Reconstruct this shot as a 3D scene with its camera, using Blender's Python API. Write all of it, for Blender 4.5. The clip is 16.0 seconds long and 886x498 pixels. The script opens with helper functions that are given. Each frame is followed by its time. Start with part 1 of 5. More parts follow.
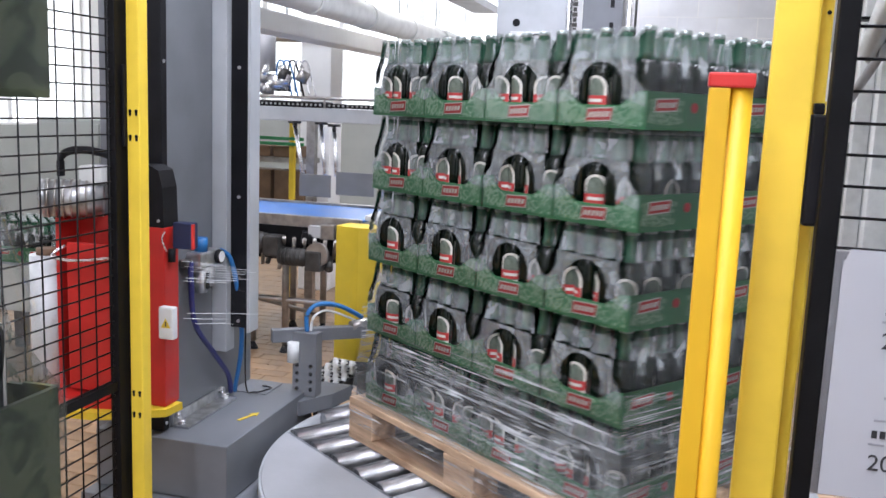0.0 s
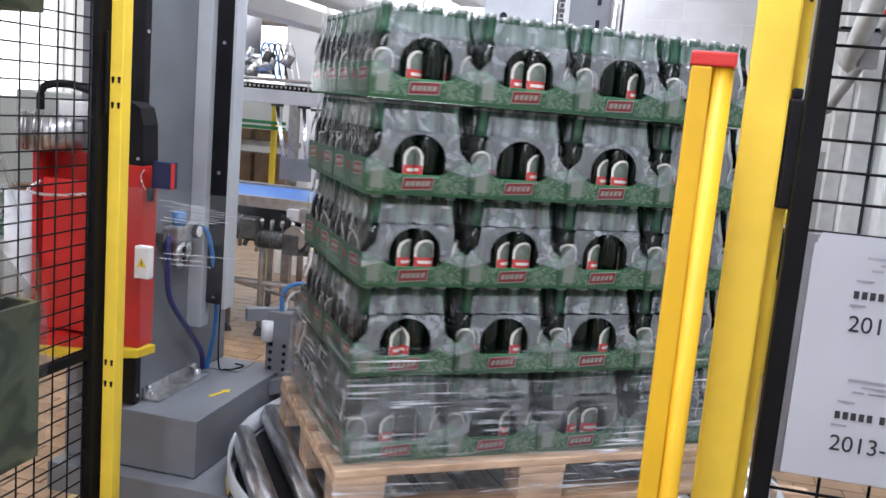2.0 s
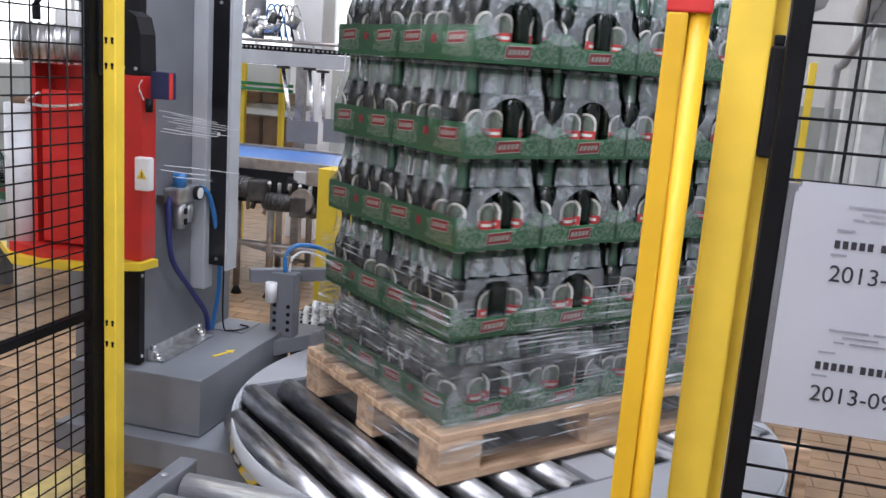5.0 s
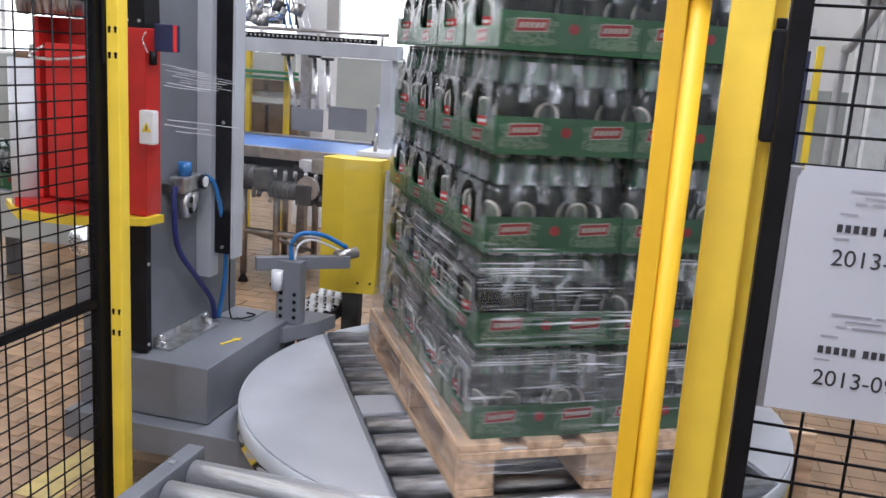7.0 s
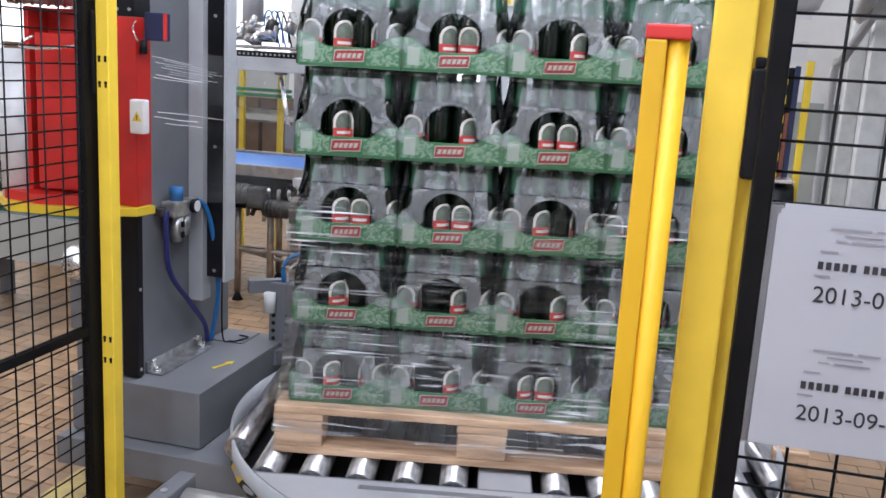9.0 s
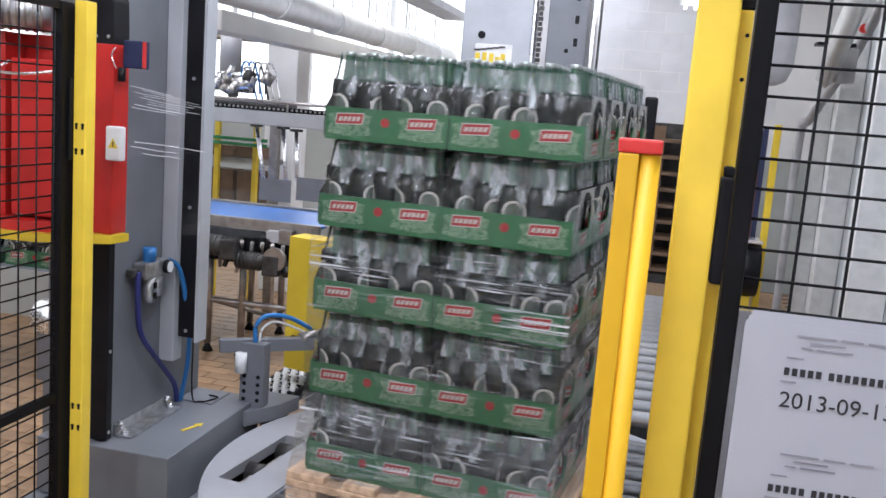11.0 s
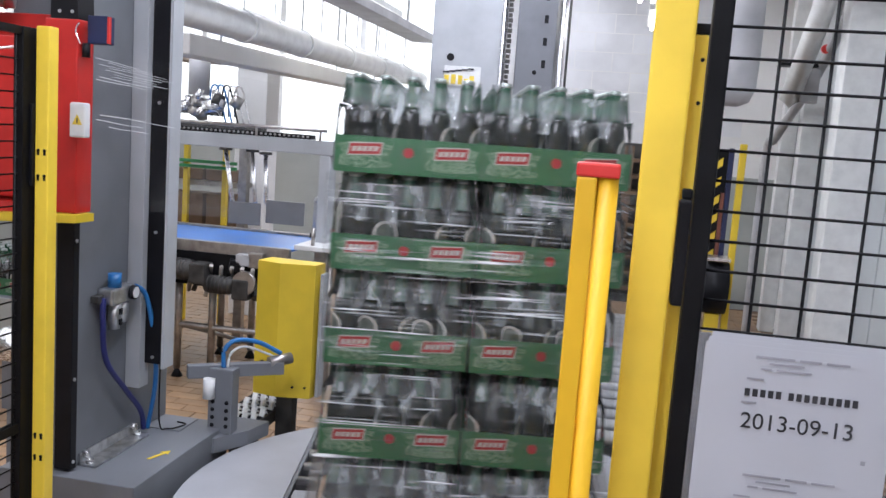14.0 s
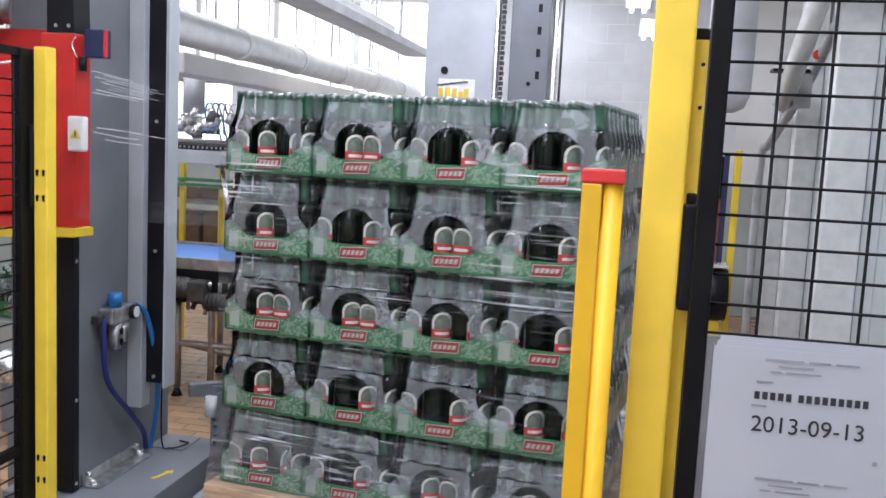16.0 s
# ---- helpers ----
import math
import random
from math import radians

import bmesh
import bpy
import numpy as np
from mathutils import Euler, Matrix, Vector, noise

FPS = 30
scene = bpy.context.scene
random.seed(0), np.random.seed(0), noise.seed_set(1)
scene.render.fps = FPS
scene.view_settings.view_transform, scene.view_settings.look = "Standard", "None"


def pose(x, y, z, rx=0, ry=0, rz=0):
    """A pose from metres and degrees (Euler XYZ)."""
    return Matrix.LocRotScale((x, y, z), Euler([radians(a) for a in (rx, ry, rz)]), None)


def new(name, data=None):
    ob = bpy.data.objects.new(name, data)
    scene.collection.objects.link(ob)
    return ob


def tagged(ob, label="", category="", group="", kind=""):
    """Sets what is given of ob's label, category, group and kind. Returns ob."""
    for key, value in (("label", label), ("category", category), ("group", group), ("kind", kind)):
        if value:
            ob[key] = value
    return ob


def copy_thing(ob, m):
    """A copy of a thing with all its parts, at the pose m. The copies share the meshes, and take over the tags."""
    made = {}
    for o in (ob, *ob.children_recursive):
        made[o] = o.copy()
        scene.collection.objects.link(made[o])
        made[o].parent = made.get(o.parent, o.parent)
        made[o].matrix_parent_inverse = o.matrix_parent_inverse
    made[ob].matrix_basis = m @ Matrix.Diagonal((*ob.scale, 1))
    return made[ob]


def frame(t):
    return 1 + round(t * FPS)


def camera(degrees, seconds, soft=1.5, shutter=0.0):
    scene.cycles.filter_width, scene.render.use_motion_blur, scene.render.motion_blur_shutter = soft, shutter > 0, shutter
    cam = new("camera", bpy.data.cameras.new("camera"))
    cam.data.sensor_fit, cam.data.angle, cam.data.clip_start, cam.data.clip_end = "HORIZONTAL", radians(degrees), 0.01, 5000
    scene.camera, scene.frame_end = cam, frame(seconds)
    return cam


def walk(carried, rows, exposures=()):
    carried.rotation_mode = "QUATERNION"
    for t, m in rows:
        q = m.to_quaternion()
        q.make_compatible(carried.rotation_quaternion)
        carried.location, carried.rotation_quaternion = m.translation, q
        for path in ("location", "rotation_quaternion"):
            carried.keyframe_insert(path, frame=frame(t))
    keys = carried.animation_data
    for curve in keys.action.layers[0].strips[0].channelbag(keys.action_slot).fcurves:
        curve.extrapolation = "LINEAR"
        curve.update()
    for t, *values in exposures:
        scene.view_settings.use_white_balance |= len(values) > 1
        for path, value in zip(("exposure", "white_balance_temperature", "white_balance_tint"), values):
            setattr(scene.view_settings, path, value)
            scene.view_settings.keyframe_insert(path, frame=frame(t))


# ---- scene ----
cam = camera(52.44, 16.0, soft=1.5, shutter=0.5)
PATH = [
    (0, pose(0.391, -2.790, 1.534, 81.06, -2.28, 15.01)),
    (0.5, pose(0.388, -2.806, 1.521, 81.89, -3.46, 14.76)),
    (1, pose(0.393, -2.809, 1.510, 81.74, -4.45, 14.23)),
    (1.5, pose(0.391, -2.810, 1.504, 81.35, -4.85, 13.68)),
    (2, pose(0.395, -2.807, 1.497, 80.88, -4.83, 13.95)),
    (2.5, pose(0.398, -2.799, 1.489, 80.25, -4.89, 14.22)),
    (3, pose(0.409, -2.796, 1.487, 79.50, -5.01, 14.37)),
    (3.5, pose(0.422, -2.793, 1.489, 78.87, -4.85, 14.49)),
    (4, pose(0.434, -2.794, 1.489, 78.61, -4.52, 14.53)),
    (6.5, pose(0.451, -2.789, 1.483, 77.97, -3.73, 15.26)),
    (7, pose(0.455, -2.792, 1.487, 77.63, -3.65, 15.28)),
    (7.5, pose(0.466, -2.788, 1.487, 77.73, -3.27, 15.27)),
    (8, pose(0.464, -2.788, 1.491, 77.75, -3.31, 15.12)),
    (8.5, pose(0.470, -2.787, 1.505, 77.91, -3.20, 15.12)),
    (11, pose(0.460, -2.791, 1.611, 81.02, -4.42, 13.40)),
    (11.5, pose(0.464, -2.788, 1.612, 81.47, -4.64, 12.93)),
    (12, pose(0.470, -2.786, 1.613, 81.71, -4.30, 12.63)),
    (12.5, pose(0.476, -2.781, 1.619, 81.90, -3.75, 12.33)),
    (13, pose(0.473, -2.785, 1.619, 82.13, -3.90, 12.00)),
    (13.5, pose(0.474, -2.785, 1.618, 82.30, -3.95, 11.77)),
    (14, pose(0.476, -2.785, 1.618, 82.45, -4.04, 11.65)),
    (14.5, pose(0.477, -2.785, 1.618, 82.59, -4.16, 11.51)),
    (15, pose(0.475, -2.785, 1.614, 82.49, -4.53, 11.30)),
    (15.5, pose(0.475, -2.786, 1.615, 82.45, -4.46, 11.50)),
    (16, pose(0.463, -2.787, 1.612, 83.34, -2.78, 11.24)),
]
walk(cam, PATH, [(0, 0.12, 6350, 12), (1, 0.10, 6350, 12), (3, 0.18, 6350, 12), (4, 0.03, 6350, 12), (7.5, 0.0, 6350, 12), (8.5, 0.06, 6350, 12), (11, -0.05, 6350, 12), (12.5, -0.1, 6350, 12), (14, -0.14, 6350, 12), (16, -0.08, 6300, 12)])

# ---- world and light ----
world = bpy.data.worlds.new("hall_world")
scene.world = world
world.use_nodes = True
world.node_tree.nodes["Background"].inputs[0].default_value = (0.75, 0.85, 1.0, 1)
world.node_tree.nodes["Background"].inputs[1].default_value = 0.3


def area_lamp(x, y, z, sx, sy, watts, colour=(0.83, 0.865, 1.0)):
    data = bpy.data.lights.new("tube_light", "AREA")
    data.shape, data.size, data.size_y, data.energy, data.color = "RECTANGLE", sx, sy, watts, colour
    lamp = new("tube_light", data)
    lamp.matrix_world = pose(x, y, z)
    return lamp


# out-of-view lamps, powers set by brightness; the y=-3.9 one is added front fill
LAMPS = [(-2.6, 1.8, 40), (-0.3, 1.4, 72), (-2.6, -1.9, 18), (0.2, -1.6, 70), (-0.5, -3.9, 95), (-2.6, 5.0, 34), (-0.2, 5.0, 36)]
for lx, ly, power in LAMPS:
    area_lamp(lx, ly, 3.32, 0.35, 2.6, power)


# ---- materials ----
def mat(name, colour, rough=0.5, metal=0.0, var=0.12, scale=12.0, bump=0.15, bump_scale=60.0, spec=0.5, stain=None, stretch=(1, 1, 1)):
    m = bpy.data.materials.new(name)
    m.use_nodes = True
    nt = m.node_tree
    b = nt.nodes["Principled BSDF"]
    b.inputs["Metallic"].default_value = metal
    b.inputs["Specular IOR Level"].default_value = spec
    co = nt.nodes.new("ShaderNodeTexCoord")
    mp = nt.nodes.new("ShaderNodeMapping")
    mp.inputs["Scale"].default_value = stretch
    nt.links.new(co.outputs["Object"], mp.inputs["Vector"])
    n1 = nt.nodes.new("ShaderNodeTexNoise")
    n1.inputs["Scale"].default_value, n1.inputs["Detail"].default_value = scale, 6
    n2 = nt.nodes.new("ShaderNodeTexNoise")
    n2.inputs["Scale"].default_value, n2.inputs["Detail"].default_value = bump_scale, 4
    for n in (n1, n2):
        nt.links.new(mp.outputs[0], n.inputs["Vector"])
    ramp = nt.nodes.new("ShaderNodeValToRGB")
    lo = stain or tuple(c * (1 - var * 1.6) for c in colour)
    hi = tuple(min(1, c * (1 + var)) for c in colour)
    ramp.color_ramp.elements[0].position, ramp.color_ramp.elements[1].position = 0.3, 0.62
    ramp.color_ramp.elements[0].color, ramp.color_ramp.elements[1].color = (*lo, 1), (*hi, 1)
    nt.links.new(n1.outputs[0], ramp.inputs[0])
    nt.links.new(ramp.outputs[0], b.inputs["Base Color"])
    mr = nt.nodes.new("ShaderNodeMapRange")
    mr.inputs[3].default_value, mr.inputs[4].default_value = max(0.02, rough - 0.1), min(1, rough + 0.12)
    nt.links.new(n1.outputs[0], mr.inputs[0])
    nt.links.new(mr.outputs[0], b.inputs["Roughness"])
    if bump:
        bp = nt.nodes.new("ShaderNodeBump")
        bp.inputs["Strength"].default_value, bp.inputs["Distance"].default_value = bump, 0.002
        nt.links.new(n2.outputs[0], bp.inputs["Height"])
        nt.links.new(bp.outputs[0], b.inputs["Normal"])
    return m


def glow(name, colour, strength):
    m = bpy.data.materials.new(name)
    m.use_nodes = True
    b = m.node_tree.nodes["Principled BSDF"]
    b.inputs["Base Color"].default_value = (0.8, 0.8, 0.8, 1)
    b.inputs["Emission Color"].default_value = (*colour, 1)
    b.inputs["Emission Strength"].default_value = strength
    return m


def film_mat(name, veil, streak, stretch, scale, rough=0.12, cut=0.6, gloss=0.25, tint=(0.9, 0.93, 0.95), relief=0.5, patch=0.0, thin=0.12):
    """Clear plastic film: mostly see-through, with a milky veil, glossy wrinkles and whiter folds; veil and streaks
    also paint in glare.
    """
    m = bpy.data.materials.new(name)
    m.use_nodes = True
    nt = m.node_tree
    nt.nodes.remove(nt.nodes["Principled BSDF"])
    out = nt.nodes["Material Output"]
    co = nt.nodes.new("ShaderNodeTexCoord")
    mp = nt.nodes.new("ShaderNodeMapping")
    mp.inputs["Scale"].default_value = stretch
    mp.inputs["Rotation"].default_value = (0.05, 0.08, 0)
    # every sheet of film creases in its own way
    info = nt.nodes.new("ShaderNodeObjectInfo")
    spread = nt.nodes.new("ShaderNodeMath")
    spread.operation = "MULTIPLY"
    spread.inputs[1].default_value = 37.0
    nt.links.new(info.outputs["Random"], spread.inputs[0])
    shifted = nt.nodes.new("ShaderNodeVectorMath")
    nt.links.new(co.outputs["Object"], shifted.inputs[0])
    nt.links.new(spread.outputs[0], shifted.inputs[1])
    nt.links.new(shifted.outputs[0], mp.inputs["Vector"])
    n = nt.nodes.new("ShaderNodeTexNoise")
    n.inputs["Scale"].default_value, n.inputs["Detail"].default_value, n.inputs["Distortion"].default_value = scale, 2 if max(stretch) > 10 else 5, 0.6
    nt.links.new(mp.outputs[0], n.inputs["Vector"])
    ramp = nt.nodes.new("ShaderNodeMapRange")
    ramp.inputs[1].default_value, ramp.inputs[2].default_value = cut, cut + 0.14
    ramp.inputs[3].default_value, ramp.inputs[4].default_value = veil, streak
    nt.links.new(n.outputs[0], ramp.inputs[0])
    amount = ramp.outputs[0]
    if patch:
        # the folds gather in broad patches and the film between them stays clear
        n3 = nt.nodes.new("ShaderNodeTexNoise")
        n3.inputs["Scale"].default_value, n3.inputs["Detail"].default_value = patch, 2
        nt.links.new(shifted.outputs[0], n3.inputs["Vector"])
        gather = nt.nodes.new("ShaderNodeMapRange")
        gather.inputs[1].default_value, gather.inputs[2].default_value = 0.49, 0.68
        gather.inputs[3].default_value, gather.inputs[4].default_value = thin, 1.4
        nt.links.new(n3.outputs[0], gather.inputs[0])
        mult = nt.nodes.new("ShaderNodeMath")
        mult.operation, mult.use_clamp = "MULTIPLY", True
        nt.links.new(ramp.outputs[0], mult.inputs[0])
        nt.links.new(gather.outputs[0], mult.inputs[1])
        amount = mult.outputs[0]
    bp = nt.nodes.new("ShaderNodeBump")
    bp.inputs["Strength"].default_value, bp.inputs["Distance"].default_value = relief, 0.01
    nt.links.new(n.outputs[0], bp.inputs["Height"])
    clear = nt.nodes.new("ShaderNodeBsdfTransparent")
    white = nt.nodes.new("ShaderNodeBsdfDiffuse")
    white.inputs[0].default_value = (*tint, 1)
    shine = nt.nodes.new("ShaderNodeBsdfGlossy")
    shine.inputs["Roughness"].default_value = rough
    nt.links.new(bp.outputs[0], shine.inputs["Normal"])
    mix1 = nt.nodes.new("ShaderNodeMixShader")
    nt.links.new(amount, mix1.inputs[0])
    nt.links.new(clear.outputs[0], mix1.inputs[1])
    nt.links.new(white.outputs[0], mix1.inputs[2])
    fr = nt.nodes.new("ShaderNodeFresnel")
    fr.inputs[0].default_value = 1.4
    nt.links.new(bp.outputs[0], fr.inputs["Normal"])
    ml = nt.nodes.new("ShaderNodeMath")
    ml.operation, ml.use_clamp = "MULTIPLY", True
    ml.inputs[1].default_value = gloss * 4
    nt.links.new(fr.outputs[0], ml.inputs[0])
    mix2 = nt.nodes.new("ShaderNodeMixShader")
    nt.links.new(ml.outputs[0], mix2.inputs[0])
    nt.links.new(mix1.outputs[0], mix2.inputs[1])
    nt.links.new(shine.outputs[0], mix2.inputs[2])
    nt.links.new(mix2.outputs[0], out.inputs[0])
    return m


def pattern_mat(name, a, b, scale, cut=0.5, rough=0.5, soft=0.05):
    """Printed cardboard: two inks in a leafy swirl."""
    m = mat(name, a, rough, bump=0.05)
    nt = m.node_tree
    bs = nt.nodes["Principled BSDF"]
    co = nt.nodes.new("ShaderNodeTexCoord")
    v = nt.nodes.new("ShaderNodeTexNoise")
    v.inputs["Scale"].default_value, v.inputs["Detail"].default_value, v.inputs["Distortion"].default_value = scale, 3, 2.2
    nt.links.new(co.outputs["Object"], v.inputs["Vector"])
    r = nt.nodes.new("ShaderNodeValToRGB")
    r.color_ramp.elements[0].position, r.color_ramp.elements[1].position = cut - soft, cut + soft
    r.color_ramp.elements[0].color, r.color_ramp.elements[1].color = (*a, 1), (*b, 1)
    nt.links.new(v.outputs[0], r.inputs[0])
    nt.links.new(r.outputs[0], bs.inputs["Base Color"])
    return m


def wood_mat(name, dark, light):
    m = mat(name, light, 0.75, var=0.2, scale=6, bump=0.4, bump_scale=40, stain=dark, stretch=(1, 6, 6))
    return m


def random_tint(m, amount=0.12):
    """Vary a piece's brightness by the object's own random number."""
    nt = m.node_tree
    b = nt.nodes["Principled BSDF"]
    src = b.inputs["Base Color"].links[0].from_socket
    info = nt.nodes.new("ShaderNodeObjectInfo")
    mr = nt.nodes.new("ShaderNodeMapRange")
    mr.inputs[3].default_value, mr.inputs[4].default_value = 1 - amount, 1 + amount
    nt.links.new(info.outputs["Random"], mr.inputs[0])
    hs = nt.nodes.new("ShaderNodeHueSaturation")
    nt.links.new(mr.outputs[0], hs.inputs["Value"])
    nt.links.new(src, hs.inputs["Color"])
    nt.links.new(hs.outputs[0], b.inputs["Base Color"])
    return m


M_TILE = random_tint(mat("quarry_tile", (0.34, 0.215, 0.12), 0.38, var=0.2, scale=5, bump=0.2, stain=(0.24, 0.15, 0.085)), 0.14)
M_GROUT = mat("grout", (0.16, 0.11, 0.07), 0.85, var=0.3)
M_WHITEWALL = mat("white_wall_paint", (0.8, 0.8, 0.79), 0.6, var=0.05, scale=2, bump=0.2)
M_BLOCK = random_tint(mat("painted_block", (0.74, 0.75, 0.77), 0.6, var=0.06, scale=3, bump=0.3), 0.03)
M_DADO = mat("grey_green_dado", (0.36, 0.38, 0.36), 0.5, var=0.08, scale=2)
M_CEIL = mat("ceiling_paint", (0.78, 0.78, 0.78), 0.7, var=0.05, scale=1.5)
M_MACH = mat("grey_machine_paint", (0.162, 0.171, 0.188), 0.42, var=0.07, scale=7, bump=0.25, bump_scale=180)
M_MACHL = mat("light_grey_paint", (0.42, 0.44, 0.46), 0.4, var=0.06, scale=6, bump=0.2, bump_scale=160)
M_TTOP = mat("worn_table_paint", (0.37, 0.38, 0.40), 0.4, var=0.06, scale=4, bump=0.2, stain=(0.33, 0.335, 0.35))
M_BLACK = mat("black_plastic", (0.008, 0.008, 0.010), 0.45, var=0.2, spec=0.2)
M_BLACKM = mat("black_enamel", (0.006, 0.006, 0.007), 0.45, var=0.2, spec=0.15)
M_YEL = mat("yellow_fence_paint", (0.86, 0.61, 0.055), 0.42, var=0.06, scale=8, bump=0.12, bump_scale=120)
M_YEL2 = mat("amber_column_paint", (0.76, 0.435, 0.011), 0.55, var=0.05, scale=8, bump=0.1)
M_YELD = mat("scuffed_yellow", (0.72, 0.51, 0.03), 0.5, var=0.05, scale=9)
M_RED = mat("red_enamel", (0.50, 0.018, 0.014), 0.35, var=0.1, scale=9, bump=0.12)
M_REDCAP = mat("red_plastic", (0.62, 0.03, 0.025), 0.4, var=0.1)
M_CHROME = mat("bright_steel", (0.82, 0.82, 0.83), 0.26, 1.0, var=0.12, scale=20, bump=0.08, stretch=(1, 14, 14))
M_ROLL = mat("roller_steel", (0.47, 0.47, 0.48), 0.36, 1.0, var=0.28, scale=14, bump=0.08, stretch=(6, 1, 6))
M_GALV = mat("galvanised_roller", (0.78, 0.78, 0.79), 0.34, 0.7, var=0.1, scale=20, bump=0.08, stretch=(1, 14, 14))
M_STEEL = mat("brushed_stainless", (0.42, 0.40, 0.38), 0.38, 1.0, var=0.15, scale=20, bump=0.1)
M_ZINC = mat("zinc_plate", (0.55, 0.56, 0.57), 0.35, 0.9, var=0.18, scale=35)
M_DARKST = mat("oily_dark_steel", (0.06, 0.058, 0.055), 0.5, 0.5, var=0.3)
M_WHITEP = mat("white_plastic", (0.74, 0.75, 0.74), 0.45, var=0.06)
M_FILMROLL = mat("film_roll", (0.62, 0.64, 0.65), 0.3, var=0.06, scale=20)
M_BLUE = mat("blue_hose", (0.02, 0.16, 0.42), 0.4, var=0.1)
M_NAVY = mat("navy_hose", (0.025, 0.03, 0.16), 0.4, var=0.1)
M_BLUEBOX = mat("navy_box", (0.012, 0.02, 0.07), 0.45, var=0.1)
M_BELT = mat("blue_belt", (0.06, 0.22, 0.62), 0.35, var=0.08, scale=4)
M_GREEN = mat("green_plastic", (0.03, 0.24, 0.08), 0.45, var=0.12)
M_TRAY = mat("green_carton", (0.045, 0.20, 0.08), 0.5, var=0.08, scale=20, bump=0.05)
M_LEAF = pattern_mat("leaf_print", (0.085, 0.28, 0.135), (0.34, 0.53, 0.37), 46, 0.5)
# leaf print with its inks darkened to paint the near stack's shade
M_LEAFSHADE = pattern_mat("shaded_leaf_print", (0.05, 0.075, 0.035), (0.13, 0.16, 0.085), 24, 0.5)
M_BURST = pattern_mat("burst_print", (0.045, 0.19, 0.08), (0.27, 0.42, 0.27), 75, 0.47)
M_LOGO = mat("red_print", (0.52, 0.045, 0.045), 0.5, var=0.05, bump=0)
M_INK = mat("cream_print", (0.72, 0.70, 0.64), 0.5, var=0.05, bump=0)
M_GLASS = mat("dark_green_glass", (0.003, 0.007, 0.004), 0.08, var=0.2, bump=0, spec=0.4)
M_NECK = mat("green_neck_glass", (0.020, 0.085, 0.045), 0.1, var=0.25, scale=30, bump=0, spec=0.7)
M_CAPM = mat("crown_cap", (0.27, 0.31, 0.29), 0.3, 0.6, var=0.15, scale=60)
M_LABEL_IN = mat("label_green", (0.12, 0.15, 0.12), 0.5, var=0.25, scale=60, bump=0)
# veil and streak amounts of the wraps include painted reflections of the hall
M_SHRINK = film_mat("shrink_wrap", 0.018, 0.06, (1, 1, 0.5), 30, 0.08, cut=0.56, gloss=0.25, relief=0.12, tint=(0.75, 0.8, 0.8))
M_SHRINKE = film_mat("shrink_wrap_end", 0.19, 0.36, (1, 1, 1), 20, 0.15, cut=0.50, gloss=0.4, relief=0.25, tint=(0.76, 0.82, 0.85))
M_SHRINKF = film_mat("shrink_wrap_fold", 0.12, 0.42, (1, 1, 0.5), 26, 0.14, cut=0.50, gloss=0.5, relief=0.3, tint=(0.74, 0.80, 0.81))
M_STRAND = mat("film_strand", (0.80, 0.82, 0.83), 0.25, var=0.05, bump=0)
M_CODE = mat("code_sticker_paper", (0.55, 0.64, 0.57), 0.6, var=0.05, bump=0)
M_SKIRT = film_mat("stretch_wrap_bunched", 0.07, 0.72, (1, 1, 22), 5.0, 0.13, cut=0.57, gloss=0.1, relief=0.4, patch=4.0, thin=0.5)
M_STRETCH = film_mat("stretch_wrap", 0.010, 0.8, (0.7, 0.7, 44), 4.0, 0.12, cut=0.57, gloss=0.05, relief=0.25, patch=3.8, thin=0.1)
M_WEB = film_mat("film_web", 0.045, 0.5, (0.12, 1, 55), 3.4, 0.15, cut=0.66, gloss=0.05, relief=0.3, patch=2.0)
M_POCKET = film_mat("clear_pocket", 0.05, 0.16, (1, 1, 1), 8, 0.06, cut=0.58, gloss=0.4)
M_WOOD = wood_mat("pallet_wood", (0.36, 0.225, 0.135), (0.60, 0.42, 0.275))
M_PAPER = mat("paper", (0.44, 0.45, 0.485), 0.7, var=0.03, scale=4, bump=0.25, bump_scale=12)
M_PRINT = mat("black_print", (0.03, 0.03, 0.035), 0.6, bump=0)
M_PRINTG = mat("grey_print", (0.30, 0.30, 0.33), 0.6, bump=0)
M_TUBE = glow("fluorescent_tube", (1.0, 0.98, 0.95), 9.0)
M_DAY = glow("daylight_pane", (0.93, 0.97, 1.0), 1.7)
M_SIGNY = mat("sign_yellow", (0.75, 0.55, 0.05), 0.5, var=0.05, bump=0)
M_CARTON = mat("brown_carton", (0.17, 0.105, 0.06), 0.7, var=0.15)
M_DUCT = mat("grey_duct", (0.42, 0.42, 0.43), 0.5, var=0.12, scale=5)


# ---- mesh helpers ----
def add_box(bm, x0, x1, y0, y1, z0, z1, bevel=0.0):
    t = bmesh.new()
    bmesh.ops.create_cube(t, size=1)
    for v in t.verts:
        v.co = Vector((x0 + (v.co.x + .5) * (x1 - x0), y0 + (v.co.y + .5) * (y1 - y0), z0 + (v.co.z + .5) * (z1 - z0)))
    if bevel:
        bmesh.ops.bevel(t, geom=t.edges[:], offset=bevel, segments=2, affect="EDGES", profile=0.6)
    merge(bm, t)
    return bm


def merge(bm, t, m=None, mi=None):
    vs = [bm.verts.new(m @ v.co if m else v.co) for v in t.verts]
    t.verts.index_update()
    for f in t.faces:
        g = bm.faces.new([vs[v.index] for v in f.verts])
        g.material_index = f.material_index if mi is None else mi
        g.smooth = f.smooth
    t.free()


